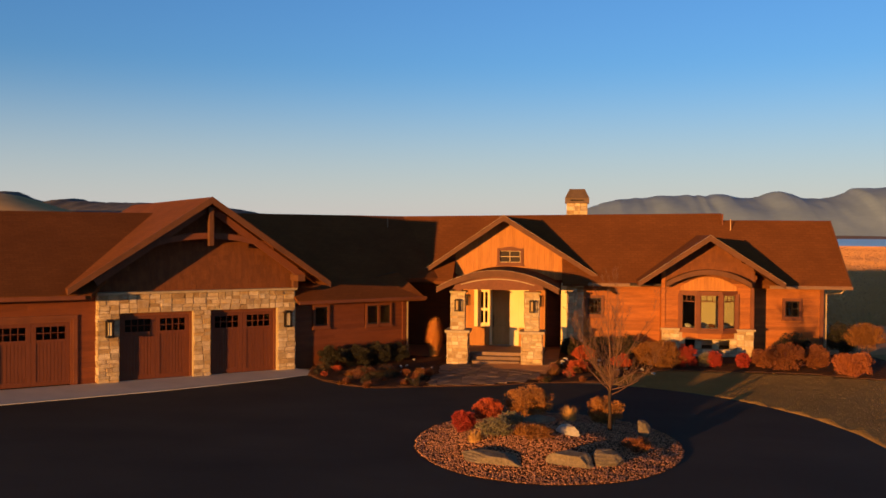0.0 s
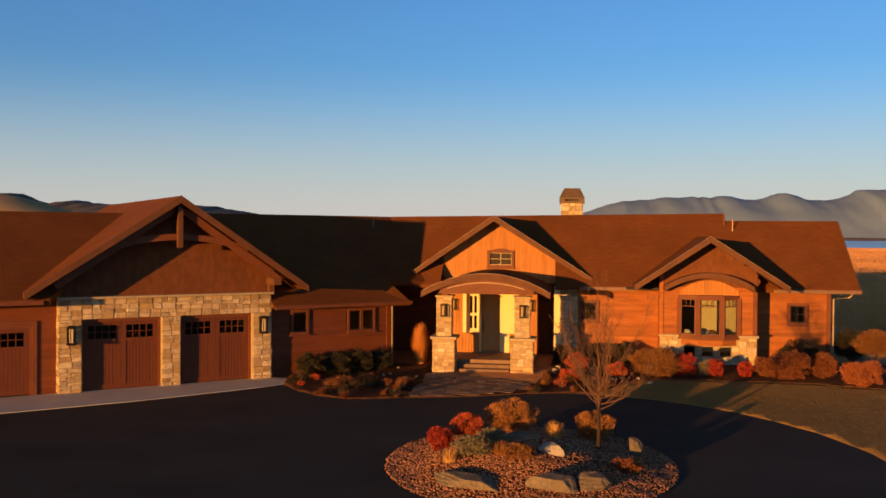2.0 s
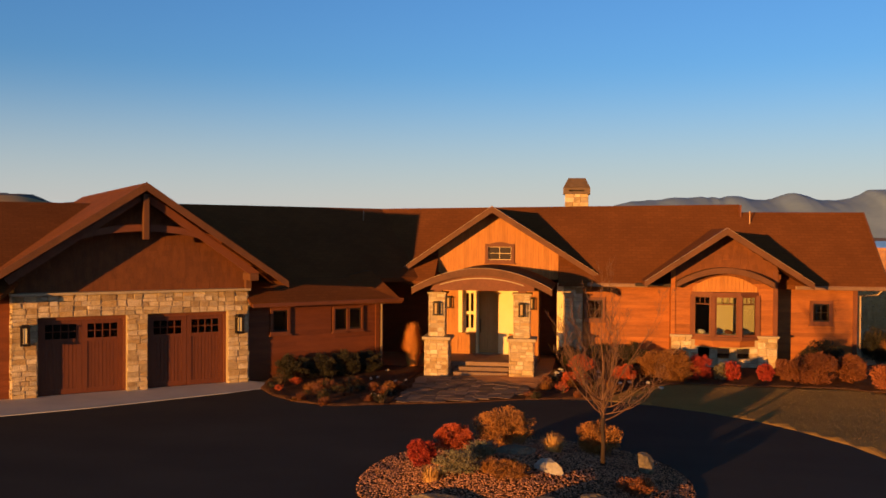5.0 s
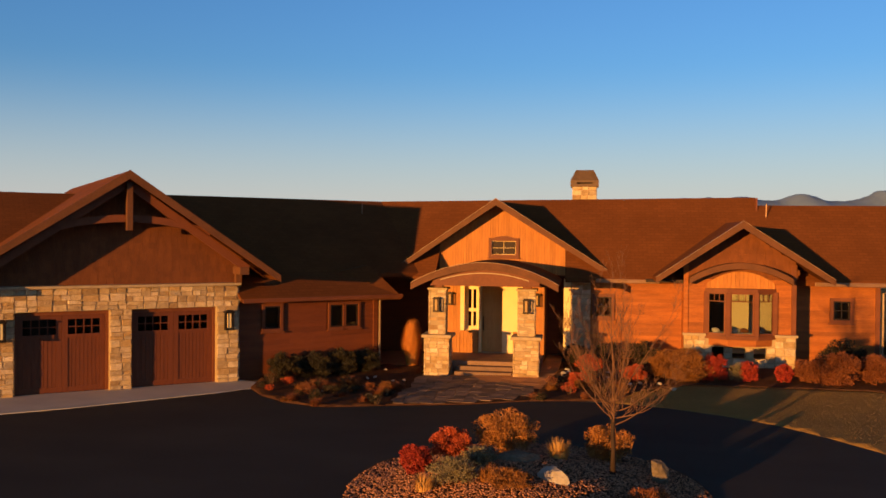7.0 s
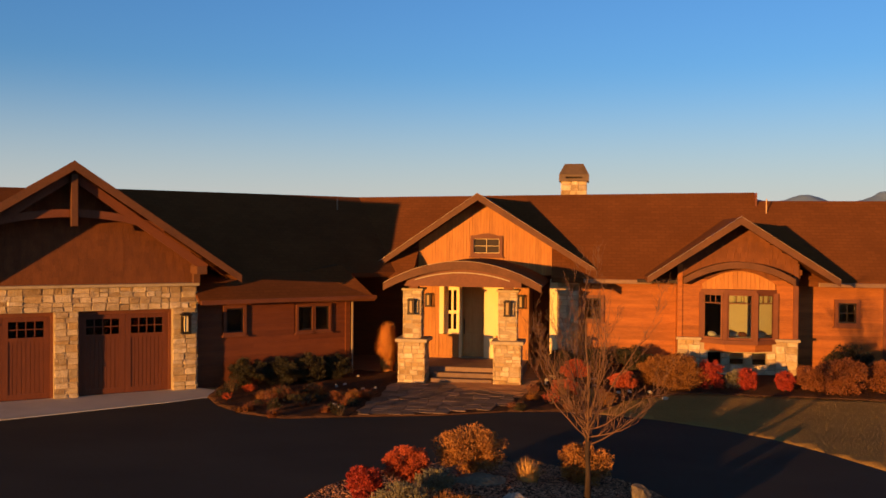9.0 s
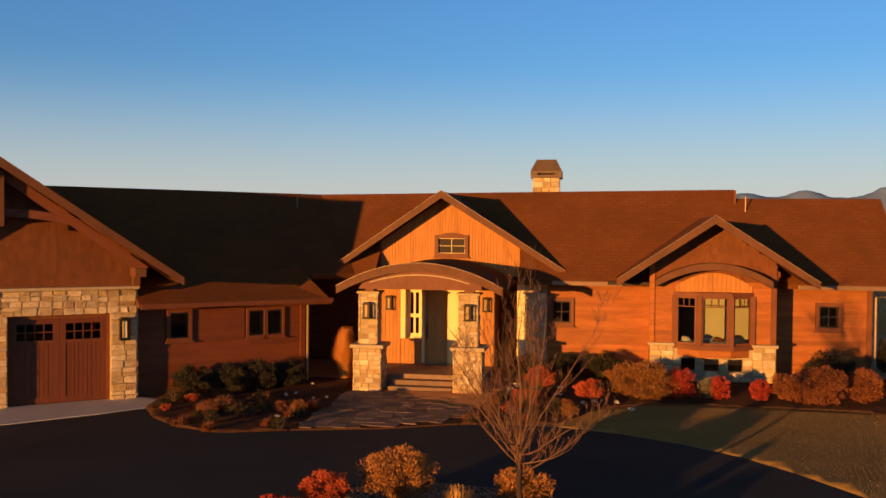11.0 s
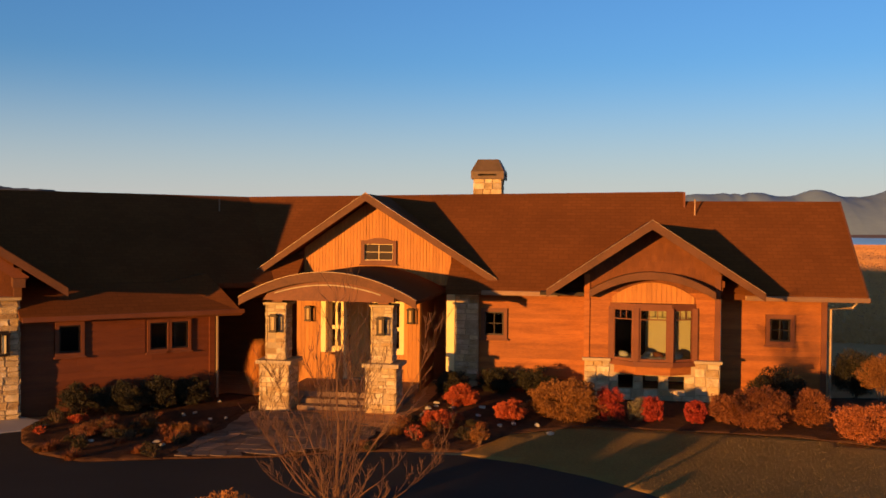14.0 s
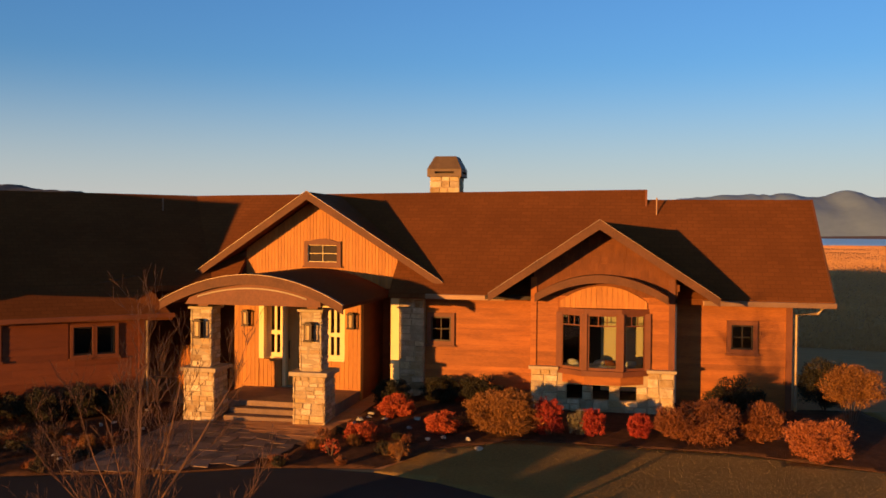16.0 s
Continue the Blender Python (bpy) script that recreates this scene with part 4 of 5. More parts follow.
box(bm, 4.0, 9.1, 42.5, 42.6, 0.6, 3.3), box(bm, 4.0, 4.1, 39.5, 42.5, 0.6, 3.3), box(bm, 4.0, 9.2, 37.9, 42.5, 3.3, 3.4), box(bm, 4.0, 9.2, 37.9, 42.5, 0.5, 0.6)
part("inner_wall", bm, UNLIT_INSIDE, room)
bm = bmesh.new()
box(bm, 6.1, 8.4, 37.78, 38.3, 1.2, 1.56)
part("window_seat", bm, CUSHION, room, bevel=0.03)
for x, tilt, mt in ((6.45, 12, CUSHION), (7.15, -10, CUSHION), (7.45, 15, BROWN_LEAF), (8.0, -14, CUSHION)):
    bm = bmesh.new()
    bmesh.ops.create_uvsphere(bm, u_segments=12, v_segments=8, radius=0.16, matrix=pose(x, 38.0, 1.62, -20, tilt, 0) @ Matrix.Diagonal((1, 0.5, 0.6, 1)))
    part("pillow", bm, mt, room, smooth=True)

# ---------------------------------------------------------------- porch
porch = thing("entry_porch", Matrix(), "entry porch with stone pillars and an arched shingle roof", "porch")
for k, x in enumerate((-3.64, -0.57)):
    bm = bmesh.new()
    box(bm, x + 0.05, x + 0.85, 35.1, 35.9, 0.0, 1.42), box(bm, x + 0.17, x + 0.71, 35.2, 35.78, 1.45, 3.1)
    p = part("pillar", bm, MORTAR, porch, "tan ledgestone pillar")
    for z0, z1, x0, y0, s in ((0.1, 1.40, x, 35.05, 0.90), (1.53, 3.06, x + 0.13, 35.17, 0.63)):
        stones(p, Matrix.Translation((x0, y0 + 0.06, 0)), (0, s, z0, z1), r, 0.42, 0.19, 0.06)
        stones(p, Matrix.Translation((x0 + s - 0.06, y0, 0)) @ pose(0, 0, 0, 0, 0, 90), (0, s, z0, z1), r, 0.42, 0.19, 0.06)
        stones(p, Matrix.Translation((x0 + 0.06, y0 + s, 0)) @ pose(0, 0, 0, 0, 0, -90), (0, s, z0, z1), r, 0.42, 0.19, 0.06)
    bm = bmesh.new()
    box(bm, x - 0.07, x + 0.97, 34.98, 36.02, 1.41, 1.52)
    part("cap", bm, CAPSTONE, p, bevel=0.02)
    bm = bmesh.new()
    box(bm, x + 0.09, x + 0.80, 35.13, 35.85, 3.06, 3.13)
    part("cap", bm, CAPSTONE, p, bevel=0.015)
    bm = bmesh.new()
    box(bm, x + 0.3, x + 0.6, 35.3, 35.6, 3.13, 3.3)
    part("post", bm, TRIM, p)
PX0, PX1, PZ, PT = -3.98, 0.95, 3.22, 4.02
bm = bmesh.new()
lo, hi = arc(PX0, PX1, PZ - 0.02, PT - 0.12, 24), arc(PX0, PX1, PZ + 0.08, PT, 24)
prism(bm, lo + hi[::-1], 34.55, 39.35)
part("arched_roof", bm, ROOF, porch, "arched shingle roof")
bm = bmesh.new()
lo, hi = arc(PX0 - 0.02, PX1 + 0.02, PZ - 0.13, PT - 0.24, 24), arc(PX0 - 0.02, PX1 + 0.02, PZ + 0.09, PT + 0.01, 24)
prism(bm, lo + hi[::-1], 34.48, 34.56)
part("fascia", bm, BARGE, porch)
bm = bmesh.new()
lo, hi = arc(PX0 - 0.03, PX1 + 0.03, PZ + 0.093, PT + 0.013, 24), arc(PX0 - 0.03, PX1 + 0.03, PZ + 0.107, PT + 0.027, 24)
prism(bm, lo + hi[::-1], 34.45, 34.57)
part("drip_edge", bm, DRIP, porch)
bm = bmesh.new()
prism(bm, [(-3.35, 3.24)] + [p for p in arc(PX0, PX1, PZ - 0.08, PT - 0.16, 24) if -3.35 < p[0] < 0.35] + [(0.35, 3.24)], 34.62, 34.80)
part("front_beam", bm, TRIM, porch)
bm = bmesh.new()
lo, hi = arc(-3.0, -0.02, 3.42, 3.66, 20), arc(-3.0, -0.02, 3.455, 3.695, 20)
prism(bm, lo + hi[::-1], 34.59, 34.622)
part("arched_moulding", bm, CAPSTONE, porch, "pale arched moulding")
bm = bmesh.new()
box(bm, -3.5, 0.5, 35.3, 35.5, 3.22, 3.46)
part("cross_beam", bm, TRIM, porch)
for x in (-3.5, 0.3):
    bm = bmesh.new()
    box(bm, x, x + 0.18, 35.5, DY - 0.03, 3.2, 3.42)
    part("side_beam", bm, TRIM, porch)
bm = bmesh.new()
box(bm, -3.3, 0.3, 36.02, DY, 0, FZ)
fl = part("porch_floor", bm, FLAG, porch, bevel=0.02)
for i in range(2):
    bm = bmesh.new()
    box(bm, -2.6, -0.62, 35.30 + 0.36 * i, 36.02, 0.05, 0.24 + 0.14 * i)
    part("step", bm, FLAG, porch, bevel=0.025)


# ---------------------------------------------------------------- lanterns
def lantern(m, label, size=1.0, glow=None):
    o = thing("wall_lantern", m @ Matrix.Scale(size, 4), label, "lamp", "wall lanterns")
    bm = bmesh.new()
    box(bm, -0.08, 0.08, -0.055, 0.0, -0.2, 0.195)
    part("back_plate", bm, METAL, o, bevel=0.006)
    for x in (-0.11, 0.075):
        for y in (-0.22, -0.06):
            bm = bmesh.new()
            box(bm, x, x + 0.035, y, y + 0.03, -0.209, 0.199)
            part("bar", bm, METAL, o)
    for name, z0, z1, w in (("cap", 0.2, 0.245, 0.13), ("finial", 0.246, 0.28, 0.09), ("base", -0.26, -0.21, 0.12)):
        bm = bmesh.new()
        box(bm, -w, w, -0.13 - w * 0.92, -0.13 + w * 0.85, z0, z1)
        part(name, bm, METAL, o, bevel=0.008)
    bm = bmesh.new()
    box(bm, -0.045, 0.045, -0.19, -0.08, -0.2, 0.19)
    part("shade", bm, glow or CREAM, o, "amber glass shade" if glow else "cream glass shade", bevel=0.01)
    return o


lantern(GARAGE @ pose(0.36, -0.01, 2.05), "dark bronze lantern on the stone garage front", 1.2)
lantern(GARAGE @ pose(7.02, -0.01, 2.12), "dark bronze lantern on the stone garage front", 1.2)
lantern(pose(-3.2, 35.16, 2.55), "dark bronze lantern on the stone porch pillar", 0.95, AMBER)
lantern(pose(-0.12, 35.16, 2.55), "dark bronze lantern on the stone porch pillar", 0.95, AMBER)
lantern(pose(0.06, DY - 0.03, 2.55), "dark bronze lantern beside the front door", 0.9, AMBER)
lantern(pose(-3.2, DY - 0.03, 2.55), "dark bronze lantern beside the front door", 0.9, AMBER)


# ---------------------------------------------------------------- planting
def inside(x, y, poly):
    hit = False
    for (xa, ya), (xb, yb) in zip(poly, poly[1:] + poly[:1]):
        if (ya > y) != (yb > y) and x < xa + (y - ya) / (yb - ya) * (xb - xa):
            hit = not hit
    return hit


def drape(name, poly, res, height, mat, label, cat, kind="structure"):
    """A sheet over the yard within a polygon, with the outline kept."""
    bm = bmesh.new()
    bm.faces.new([bm.verts.new((x, y, 0)) for x, y in poly])
    xs, ys = [p[0] for p in poly], [p[1] for p in poly]
    for axis, lo, hi in ((Vector((1, 0, 0)), min(xs), max(xs)), (Vector((0, 1, 0)), min(ys), max(ys))):
        k = lo + res
        while k < hi:
            bmesh.ops.bisect_plane(bm, geom=bm.verts[:] + bm.edges[:] + bm.faces[:], plane_co=axis * k, plane_no=axis)
            k += res
    bmesh.ops.triangulate(bm, faces=bm.faces[:])
    for v in bm.verts:
        v.co.z = height(v.co.x, v.co.y)
    rim = [e for e in bm.edges if e.is_boundary]
    ext = bmesh.ops.extrude_edge_only(bm, edges=rim)
    for v in ext["geom"]:
        if isinstance(v, bmesh.types.BMVert):
            v.co.z -= 0.12
    return tagged(new(name, mesh_of(name, bm, mat, True)), label, cat, kind=kind)


LEFT_BED = [(-7.7, 30.35), (-6.6, 29.45), (-5.3, 29.05), (-3.75, 29.65), (-3.75, 31), (-4.0, 34.5), (-3.8, 36.9), (-5.5, 37.2), (-8.9, 33.5), (-8.5, 31.5)]
RIGHT_BED = [(0.25, 31.15), (1.4, 31.45), (2.6, 31.7), (3.6, 33.3), (5.4, 34.4), (9.0, 34.35), (10.4, 34.3), (13.6, 33.4), (15.2, 34), (14.2, 39.6), (12.3, 39.3), (5.4, 39.3), (1.0, 39.2), (0.95, 36)]
PATHWAY = [(-3.73, 29.66), (-1.5, 30.28), (0.23, 31.15), (0.5, 33), (0.93, 36), (0.8, 37), (-3.78, 37), (-3.98, 34.5), (-3.73, 31)]
drape("bed", LEFT_BED, 0.3, lambda x, y: ground_z(x, y) + 0.07 + 0.04 * noise.noise((x * 2, y * 2, 0)), MULCH, "bark mulch planting bed", "planting bed")
drape("bed", RIGHT_BED, 0.3, lambda x, y: ground_z(x, y) + 0.06 + 0.04 * noise.noise((x * 2, y * 2, 0)), MULCH, "bark mulch planting bed before the house", "planting bed")
LAWN = [*LAWN_EDGE[:11], (2.7, 31.4), (3.6, 33.35), (5.4, 34.45), (9.0, 34.4), (10.4, 34.35), (13.6, 33.45), (15.2, 34), (14.2, 39.6), (30, 44), (34, 20), (34, -30), (6.03, -30), (5.03, 0)]
TURF = material("autumn_turf", (0.34, 0.195, 0.058), (0.21, 0.13, 0.04), 0.95, 0.7, (1, 1, 1), 14, 0.6, dist=0.03)
drape("lawn", LAWN, 0.5, lambda x, y: ground_z(x, y) + 0.035, TURF, "short olive-brown autumn lawn", "lawn")


def from_lists(name, verts, faces, mat, parent=None, label="", smooth=False):
    me = bpy.data.meshes.new(name)
    me.from_pydata([tuple(v) for v in verts], [], faces)
    me.materials.append(mat)
    if smooth:
        me.shade_smooth()
    ob = new(name, me)
    ob.parent = parent
    return tagged(ob, label)


def blades(points, heights, lean, width, seed):
    """Thin upright blades, each a narrow triangle."""
    g = np.random.default_rng(seed)
    n = len(points)
    a = g.uniform(0, math.tau, n)
    side = np.stack([np.cos(a), np.sin(a), np.zeros(n)], 1) * (width * g.uniform(0.6, 1.3, n))[:, None]
    b = g.uniform(0, math.tau, n)
    tip = np.stack([np.cos(b) * lean * heights * g.uniform(0, 1, n), np.sin(b) * lean * heights * g.uniform(0, 1, n), heights], 1)
    v = np.empty((n * 3, 3))
    v[0::3], v[1::3], v[2::3] = points - side, points + side, points + tip
    return v, [(3 * i, 3 * i + 1, 3 * i + 2) for i in range(n)]


g = np.random.default_rng(5)
pts = []
while len(pts) < 110000:
    x, y = g.uniform(2, 17), 19 + 16 * g.random() ** 0.8
    if inside(x, y, LAWN):
        pts.append((x, y, ground_z(x, y) + 0.02))
v, f = blades(np.array(pts), g.uniform(0.010, 0.036, len(pts)), 0.7, 0.006, 6)
tagged(from_lists("grass", v, f, LAWN_BLADE), "short olive-brown autumn grass blades", "grass", kind="stuff")


pts = []
while len(pts) < 150000:
    d, a = 42 + 410 * g.random() ** 1.25, g.uniform(0.08, 0.42)
    x, y = 8 + d * math.sin(a), 13 + d * math.cos(a)
    if y < 47 and x < 30:
        continue
    pts.append((x, y, land_z(x, y) - 0.05))
v, f = blades(np.array(pts), g.uniform(0.10, 0.26, len(pts)), 0.6, 0.10, 8)
MEADOW = material("meadow_blades", (0.64, 0.32, 0.115), (0.50, 0.24, 0.085), 0.8, 0.05, (1, 3, 1), 2, 0)
tagged(from_lists("meadow_grass", v, f, MEADOW), "dry tan meadow grass beyond the house", "grass", kind="stuff")


def foliage(cx, cy, cz, rx, ry, rz, n, size, seed, lobes=40):
    """Many small narrow leaves on outward sprays inside an ellipsoid, with an uneven outline and gaps."""
    g = np.random.default_rng(seed)
    c = g.normal(size=(lobes, 3))
    c /= np.linalg.norm(c, axis=1)[:, None]
    c *= (0.80 * g.uniform(0.05, 1, lobes) ** 0.4)[:, None]
    rad = g.uniform(0.17, 0.27, lobes)
    k = g.integers(0, lobes, n)
    d = g.normal(size=(n, 3))
    d /= np.linalg.norm(d, axis=1)[:, None]
    p = c[k] + d * (rad[k] * g.uniform(0.1, 1.15, n) ** 0.5)[:, None]
    u = p + 0.55 * g.normal(size=(n, 3)) + np.array([0, 0, 0.5])
    u /= np.linalg.norm(u, axis=1)[:, None]
    p = p * np.array([rx, ry, rz]) + np.array([cx, cy, cz])
    p[:, 2] = np.maximum(p[:, 2], cz - rz * 0.98)
    w = np.cross(u, g.normal(size=(n, 3)))
    w /= np.linalg.norm(w, axis=1)[:, None]
    s = size * g.uniform(0.6, 1.5, n)[:, None]
    v = np.empty((n * 4, 3))
    v[0::4], v[1::4], v[2::4], v[3::4] = p - u * s, p - w * s * 0.36, p + u * s * 1.2, p + w * s * 0.36
    return v, [(4 * i, 4 * i + 1, 4 * i + 2, 4 * i + 3) for i in range(n)]


def bush(x, y, z, r, h, mat, label, n=2600, size=0.035, ry=None, lift=0.0, group="shrubs"):
    o = thing("bush", pose(x, y, z), label, "shrub", group)
    seed = int(abs(x * 971 + y * 313)) % 99991
    q = random.Random(seed)
    bm = bmesh.new()
    for i in range(9):
        a = q.uniform(0, math.tau)
        e = Vector((math.cos(a) * r * q.uniform(0.3, 0.75), math.sin(a) * (ry or r) * q.uniform(0.3, 0.75), lift + (h - lift) * q.uniform(0.6, 0.9)))
        tube(bm, [(e.x * 0.12, e.y * 0.12, -0.04), (e.x * 0.5, e.y * 0.5, e.z * 0.45), e], [0.014, 0.010, 0.004], 4)
    part("woody_base", bm, BARK, o)
    v, f = foliage(0, 0, lift + (h - lift) / 2, r * 1.22, (ry or r) * 1.22, (h - lift) / 2 * 1.12, int(n * 3.2), size * 0.72, seed, 90)
    from_lists("foliage", v, f, mat, o)
    return o


def tuft(x, y, z, r, h, mat, label, n=260, lean=0.6, width=0.008, spread=0.45):
    o = thing("grass_clump", pose(x, y, z), label, "ornamental grass", "grass clumps")
    seed = int(abs(x * 577 + y * 211)) % 99991
    g = np.random.default_rng(seed)
    a, d = g.uniform(0, math.tau, n), r * spread * np.sqrt(g.random(n))
    p = np.stack([np.cos(a) * d, np.sin(a) * d, np.zeros(n) - 0.03], 1)
    k = g.uniform(0.1, 1.0, n)
    hh = h * g.uniform(0.6, 1.08, n) * (1 - 0.45 * k ** 2)
    side = np.stack([np.cos(a + 1.57), np.sin(a + 1.57), 0 * a], 1) * width
    out = np.stack([np.cos(a), np.sin(a), 0 * a], 1) * (k * lean * r)[:, None]
    m1 = p + out * 0.35 + np.stack([0 * a, 0 * a, hh * 0.65], 1)
    tip = p + out * 1.1 + np.stack([0 * a, 0 * a, hh], 1)
    v = np.empty((n * 5, 3))
    v[0::5], v[1::5], v[2::5], v[3::5], v[4::5] = p - side, p + side, m1 + side, m1 - side, tip
    f = [(5 * i, 5 * i + 1, 5 * i + 2, 5 * i + 3) for i in range(n)] + [(5 * i + 3, 5 * i + 2, 5 * i + 4) for i in range(n)]
    from_lists("foliage", v, f, mat, o)
    return o


def rock(x, y, z, sx, sy, sz, turn, mat, label, seed, flat=0.0):
    bm = bmesh.new()
    bmesh.ops.create_icosphere(bm, subdivisions=4, radius=1)
    w = random.Random(seed)
    cuts = [(Vector((w.uniform(-1, 1), w.uniform(-1, 1), w.uniform(-0.7, 1))).normalized(), w.uniform(0.55, 0.82)) for _ in range(13)] + [(Vector((0.1 * w.uniform(-1, 1), -0.15, 1)).normalized(), 0.62)]
    for v in bm.verts:
        c = v.co
        for nrm, far in cuts:                     # broken faces
            over = c.dot(nrm) - far
            if over > 0:
                c -= nrm * over
        q = c * 1.3 + Vector((seed * 3.7, 0, 0))
        c *= 1.28 + 0.05 * noise.noise(q * 3.1) + 0.03 * noise.noise(q * 8)
        step = round(c.z * 4) / 4
        c.z = c.z * (1 - flat * 0.5) + step * flat * 0.5      # bedding layers
        c.x, c.y, c.z = c.x * sx / 2, c.y * sy / 2, c.z * sz / 2
    ob = new("boulder", mesh_of("boulder", bm, mat))
    ob.matrix_world = pose(x, y, z, 0, 0, turn)
    return tagged(ob, label, "rock", "boulders")


# the island
IC, IRX, IRY = (0.85, 21.75), 3.45, 3.95


def island_z(x, y):
    d = math.hypot((x - IC[0]) / IRX, (y - IC[1]) / IRY)
    return 0.09 + 0.40 * (1 - smooth(0.15, 1.0, d)) + 0.02 * noise.noise((x * 1.7, y * 1.7, 2))


ring = [(IC[0] + IRX * math.cos(a) * (1 + 0.02 * math.sin(3 * a)), IC[1] + IRY * math.sin(a) * (1 + 0.02 * math.cos(2 * a))) for a in [i * math.tau / 64 for i in range(64)]]
drape("island", ring, 0.2, island_z, MULCH, "mounded island bed of brown river gravel", "planting bed")


def pebbles(name, count, where, height, label, s0, s1, seed):
    g = np.random.default_rng(seed)
    base = bmesh.new()
    bmesh.ops.create_icosphere(base, subdivisions=1, radius=1)
    bv = np.array([v.co[:] for v in base.verts])
    bf = [[v.index for v in f.verts] for f in base.faces]
    base.free()
    vs, fs = [], []
    k = 0
    while k < count:
        x, y = where(g)
        if x is None:
            continue
        s = g.uniform(s0, s1)
        q = bv * np.array([s * g.uniform(0.7, 1.3), s * g.uniform(0.7, 1.3), s * 0.6])
        a = g.uniform(0, math.tau)
        q = q @ np.array([[math.cos(a), -math.sin(a), 0], [math.sin(a), math.cos(a), 0], [0, 0, 1]])
        vs.append(q + np.array([x, y, height(x, y) + s * 0.25]))
        fs += [[i + k * len(bv) for i in f] for f in bf]
        k += 1
    ob = from_lists(name, np.concatenate(vs), fs, PEBBLE, smooth=True)
    return tagged(ob, label, "gravel", kind="stuff")


def on_island(g):
    a, d = g.uniform(0, math.tau), math.sqrt(g.random())
    return IC[0] + IRX * d * math.cos(a), IC[1] + IRY * d * math.sin(a)


pebbles("gravel", 24000, on_island, island_z, "mixed brown and tan river gravel", 0.012, 0.028, 3)
# pebbles shift in colour from stone to stone
t = PEBBLE.node_tree
rp = t.nodes.new("ShaderNodeHueSaturation")
gi = t.nodes.new("ShaderNodeNewGeometry")
mr = t.nodes.new("ShaderNodeMapRange")
mr.inputs[3].default_value, mr.inputs[4].default_value = 0.35, 1.7
t.links.new(gi.outputs["Random Per Island"], mr.inputs[0])
t.links.new(mr.outputs[0], rp.inputs["Value"])
bs = t.nodes["Principled BSDF"]
t.links.new(bs.inputs["Base Color"].links[0].from_socket, rp.inputs["Color"])
t.links.new(rp.outputs[0], bs.inputs["Base Color"])

IZ = island_z
bush(-1.42, 22.15, IZ(-1.42, 22.15) - 0.02, 0.31, 0.56, RED_LEAF, "small round bright red shrub in the gravel", 2600, 0.028)
bush(-0.80, 22.95, IZ(-0.8, 22.95) - 0.02, 0.41, 0.72, FIRE_LEAF, "round orange-red shrub in the gravel", 3200, 0.028)
bush(0.26, 23.75, IZ(0.3, 23.7) - 0.02, 0.62, 0.95, ORANGE_LEAF, "large rounded rust-orange shrub in the gravel", 5000, 0.03)
bush(2.42, 23.95, IZ(2.4, 23.9) - 0.02, 0.47, 0.80, ORANGE_LEAF, "rounded rust-orange shrub behind the bare tree", 4200, 0.03)
bush(-0.45, 21.0, IZ(-0.45, 21.0) - 0.02, 0.50, 0.48, GREY_LEAF, "low grey-green sage clump in the gravel", 1500, 0.03, 0.45)
bush(-0.1, 22.15, IZ(-0.1, 22.15) - 0.02, 0.36, 0.34, GREY_LEAF, "low grey-green sage clump in the gravel", 1000, 0.03)
bush(0.62, 20.6, IZ(0.62, 20.6) - 0.02, 0.42, 0.36, OLIVE_LEAF, "low olive clump in the gravel", 1300, 0.028)
bush(3.08, 20.8, IZ(3.08, 20.8) - 0.02, 0.36, 0.34, BROWN_LEAF, "low brown clump in the gravel", 1000, 0.028)
tuft(1.40, 23.1, IZ(1.4, 23.1), 0.38, 0.46, STRAW, "dry straw-coloured grass clump in the gravel", 300)
tuft(-0.95, 20.8, IZ(-0.95, 20.8), 0.40, 0.34, STRAW, "dry straw-coloured grass clump in the gravel", 200)
tuft(0.2, 21.0, IZ(0.2, 21.0), 0.34, 0.32, OLIVE_LEAF, "olive grass clump in the gravel", 220)
tuft(3.25, 21.0, IZ(3.25, 21.0), 0.3, 0.3, STRAW, "dry straw-coloured grass clump in the gravel", 160)
rock(-0.42, 19.45, 0.20, 1.85, 0.75, 0.42, -27, BOULDER, "long flat-topped grey boulder in the gravel", 1, 0.7)
rock(1.50, 19.25, 0.26, 1.00, 0.62, 0.56, 12, BOULDER, "blocky layered tan boulder in the gravel", 2, 0.6)
rock(2.35, 19.55, 0.24, 0.80, 0.62, 0.50, 20, BOULDER, "blocky layered tan boulder in the gravel", 3, 0.6)
rock(1.36, 21.2, IZ(1.36, 21.2) + 0.06, 0.66, 0.40, 0.36, -35, WHITEROCK, "pale white boulder in the gravel", 4)
rock(3.40, 22.65, IZ(3.4, 22.6) + 0.16, 0.40, 0.36, 0.56, 20, BOULDER, "upright grey boulder in the gravel", 5)
rock(0.55, 22.7, IZ(0.55, 22.7) + 0.03, 0.95, 0.6, 0.22, 15, BOULDER, "flat dark grey boulder in the gravel", 6, 0.8)


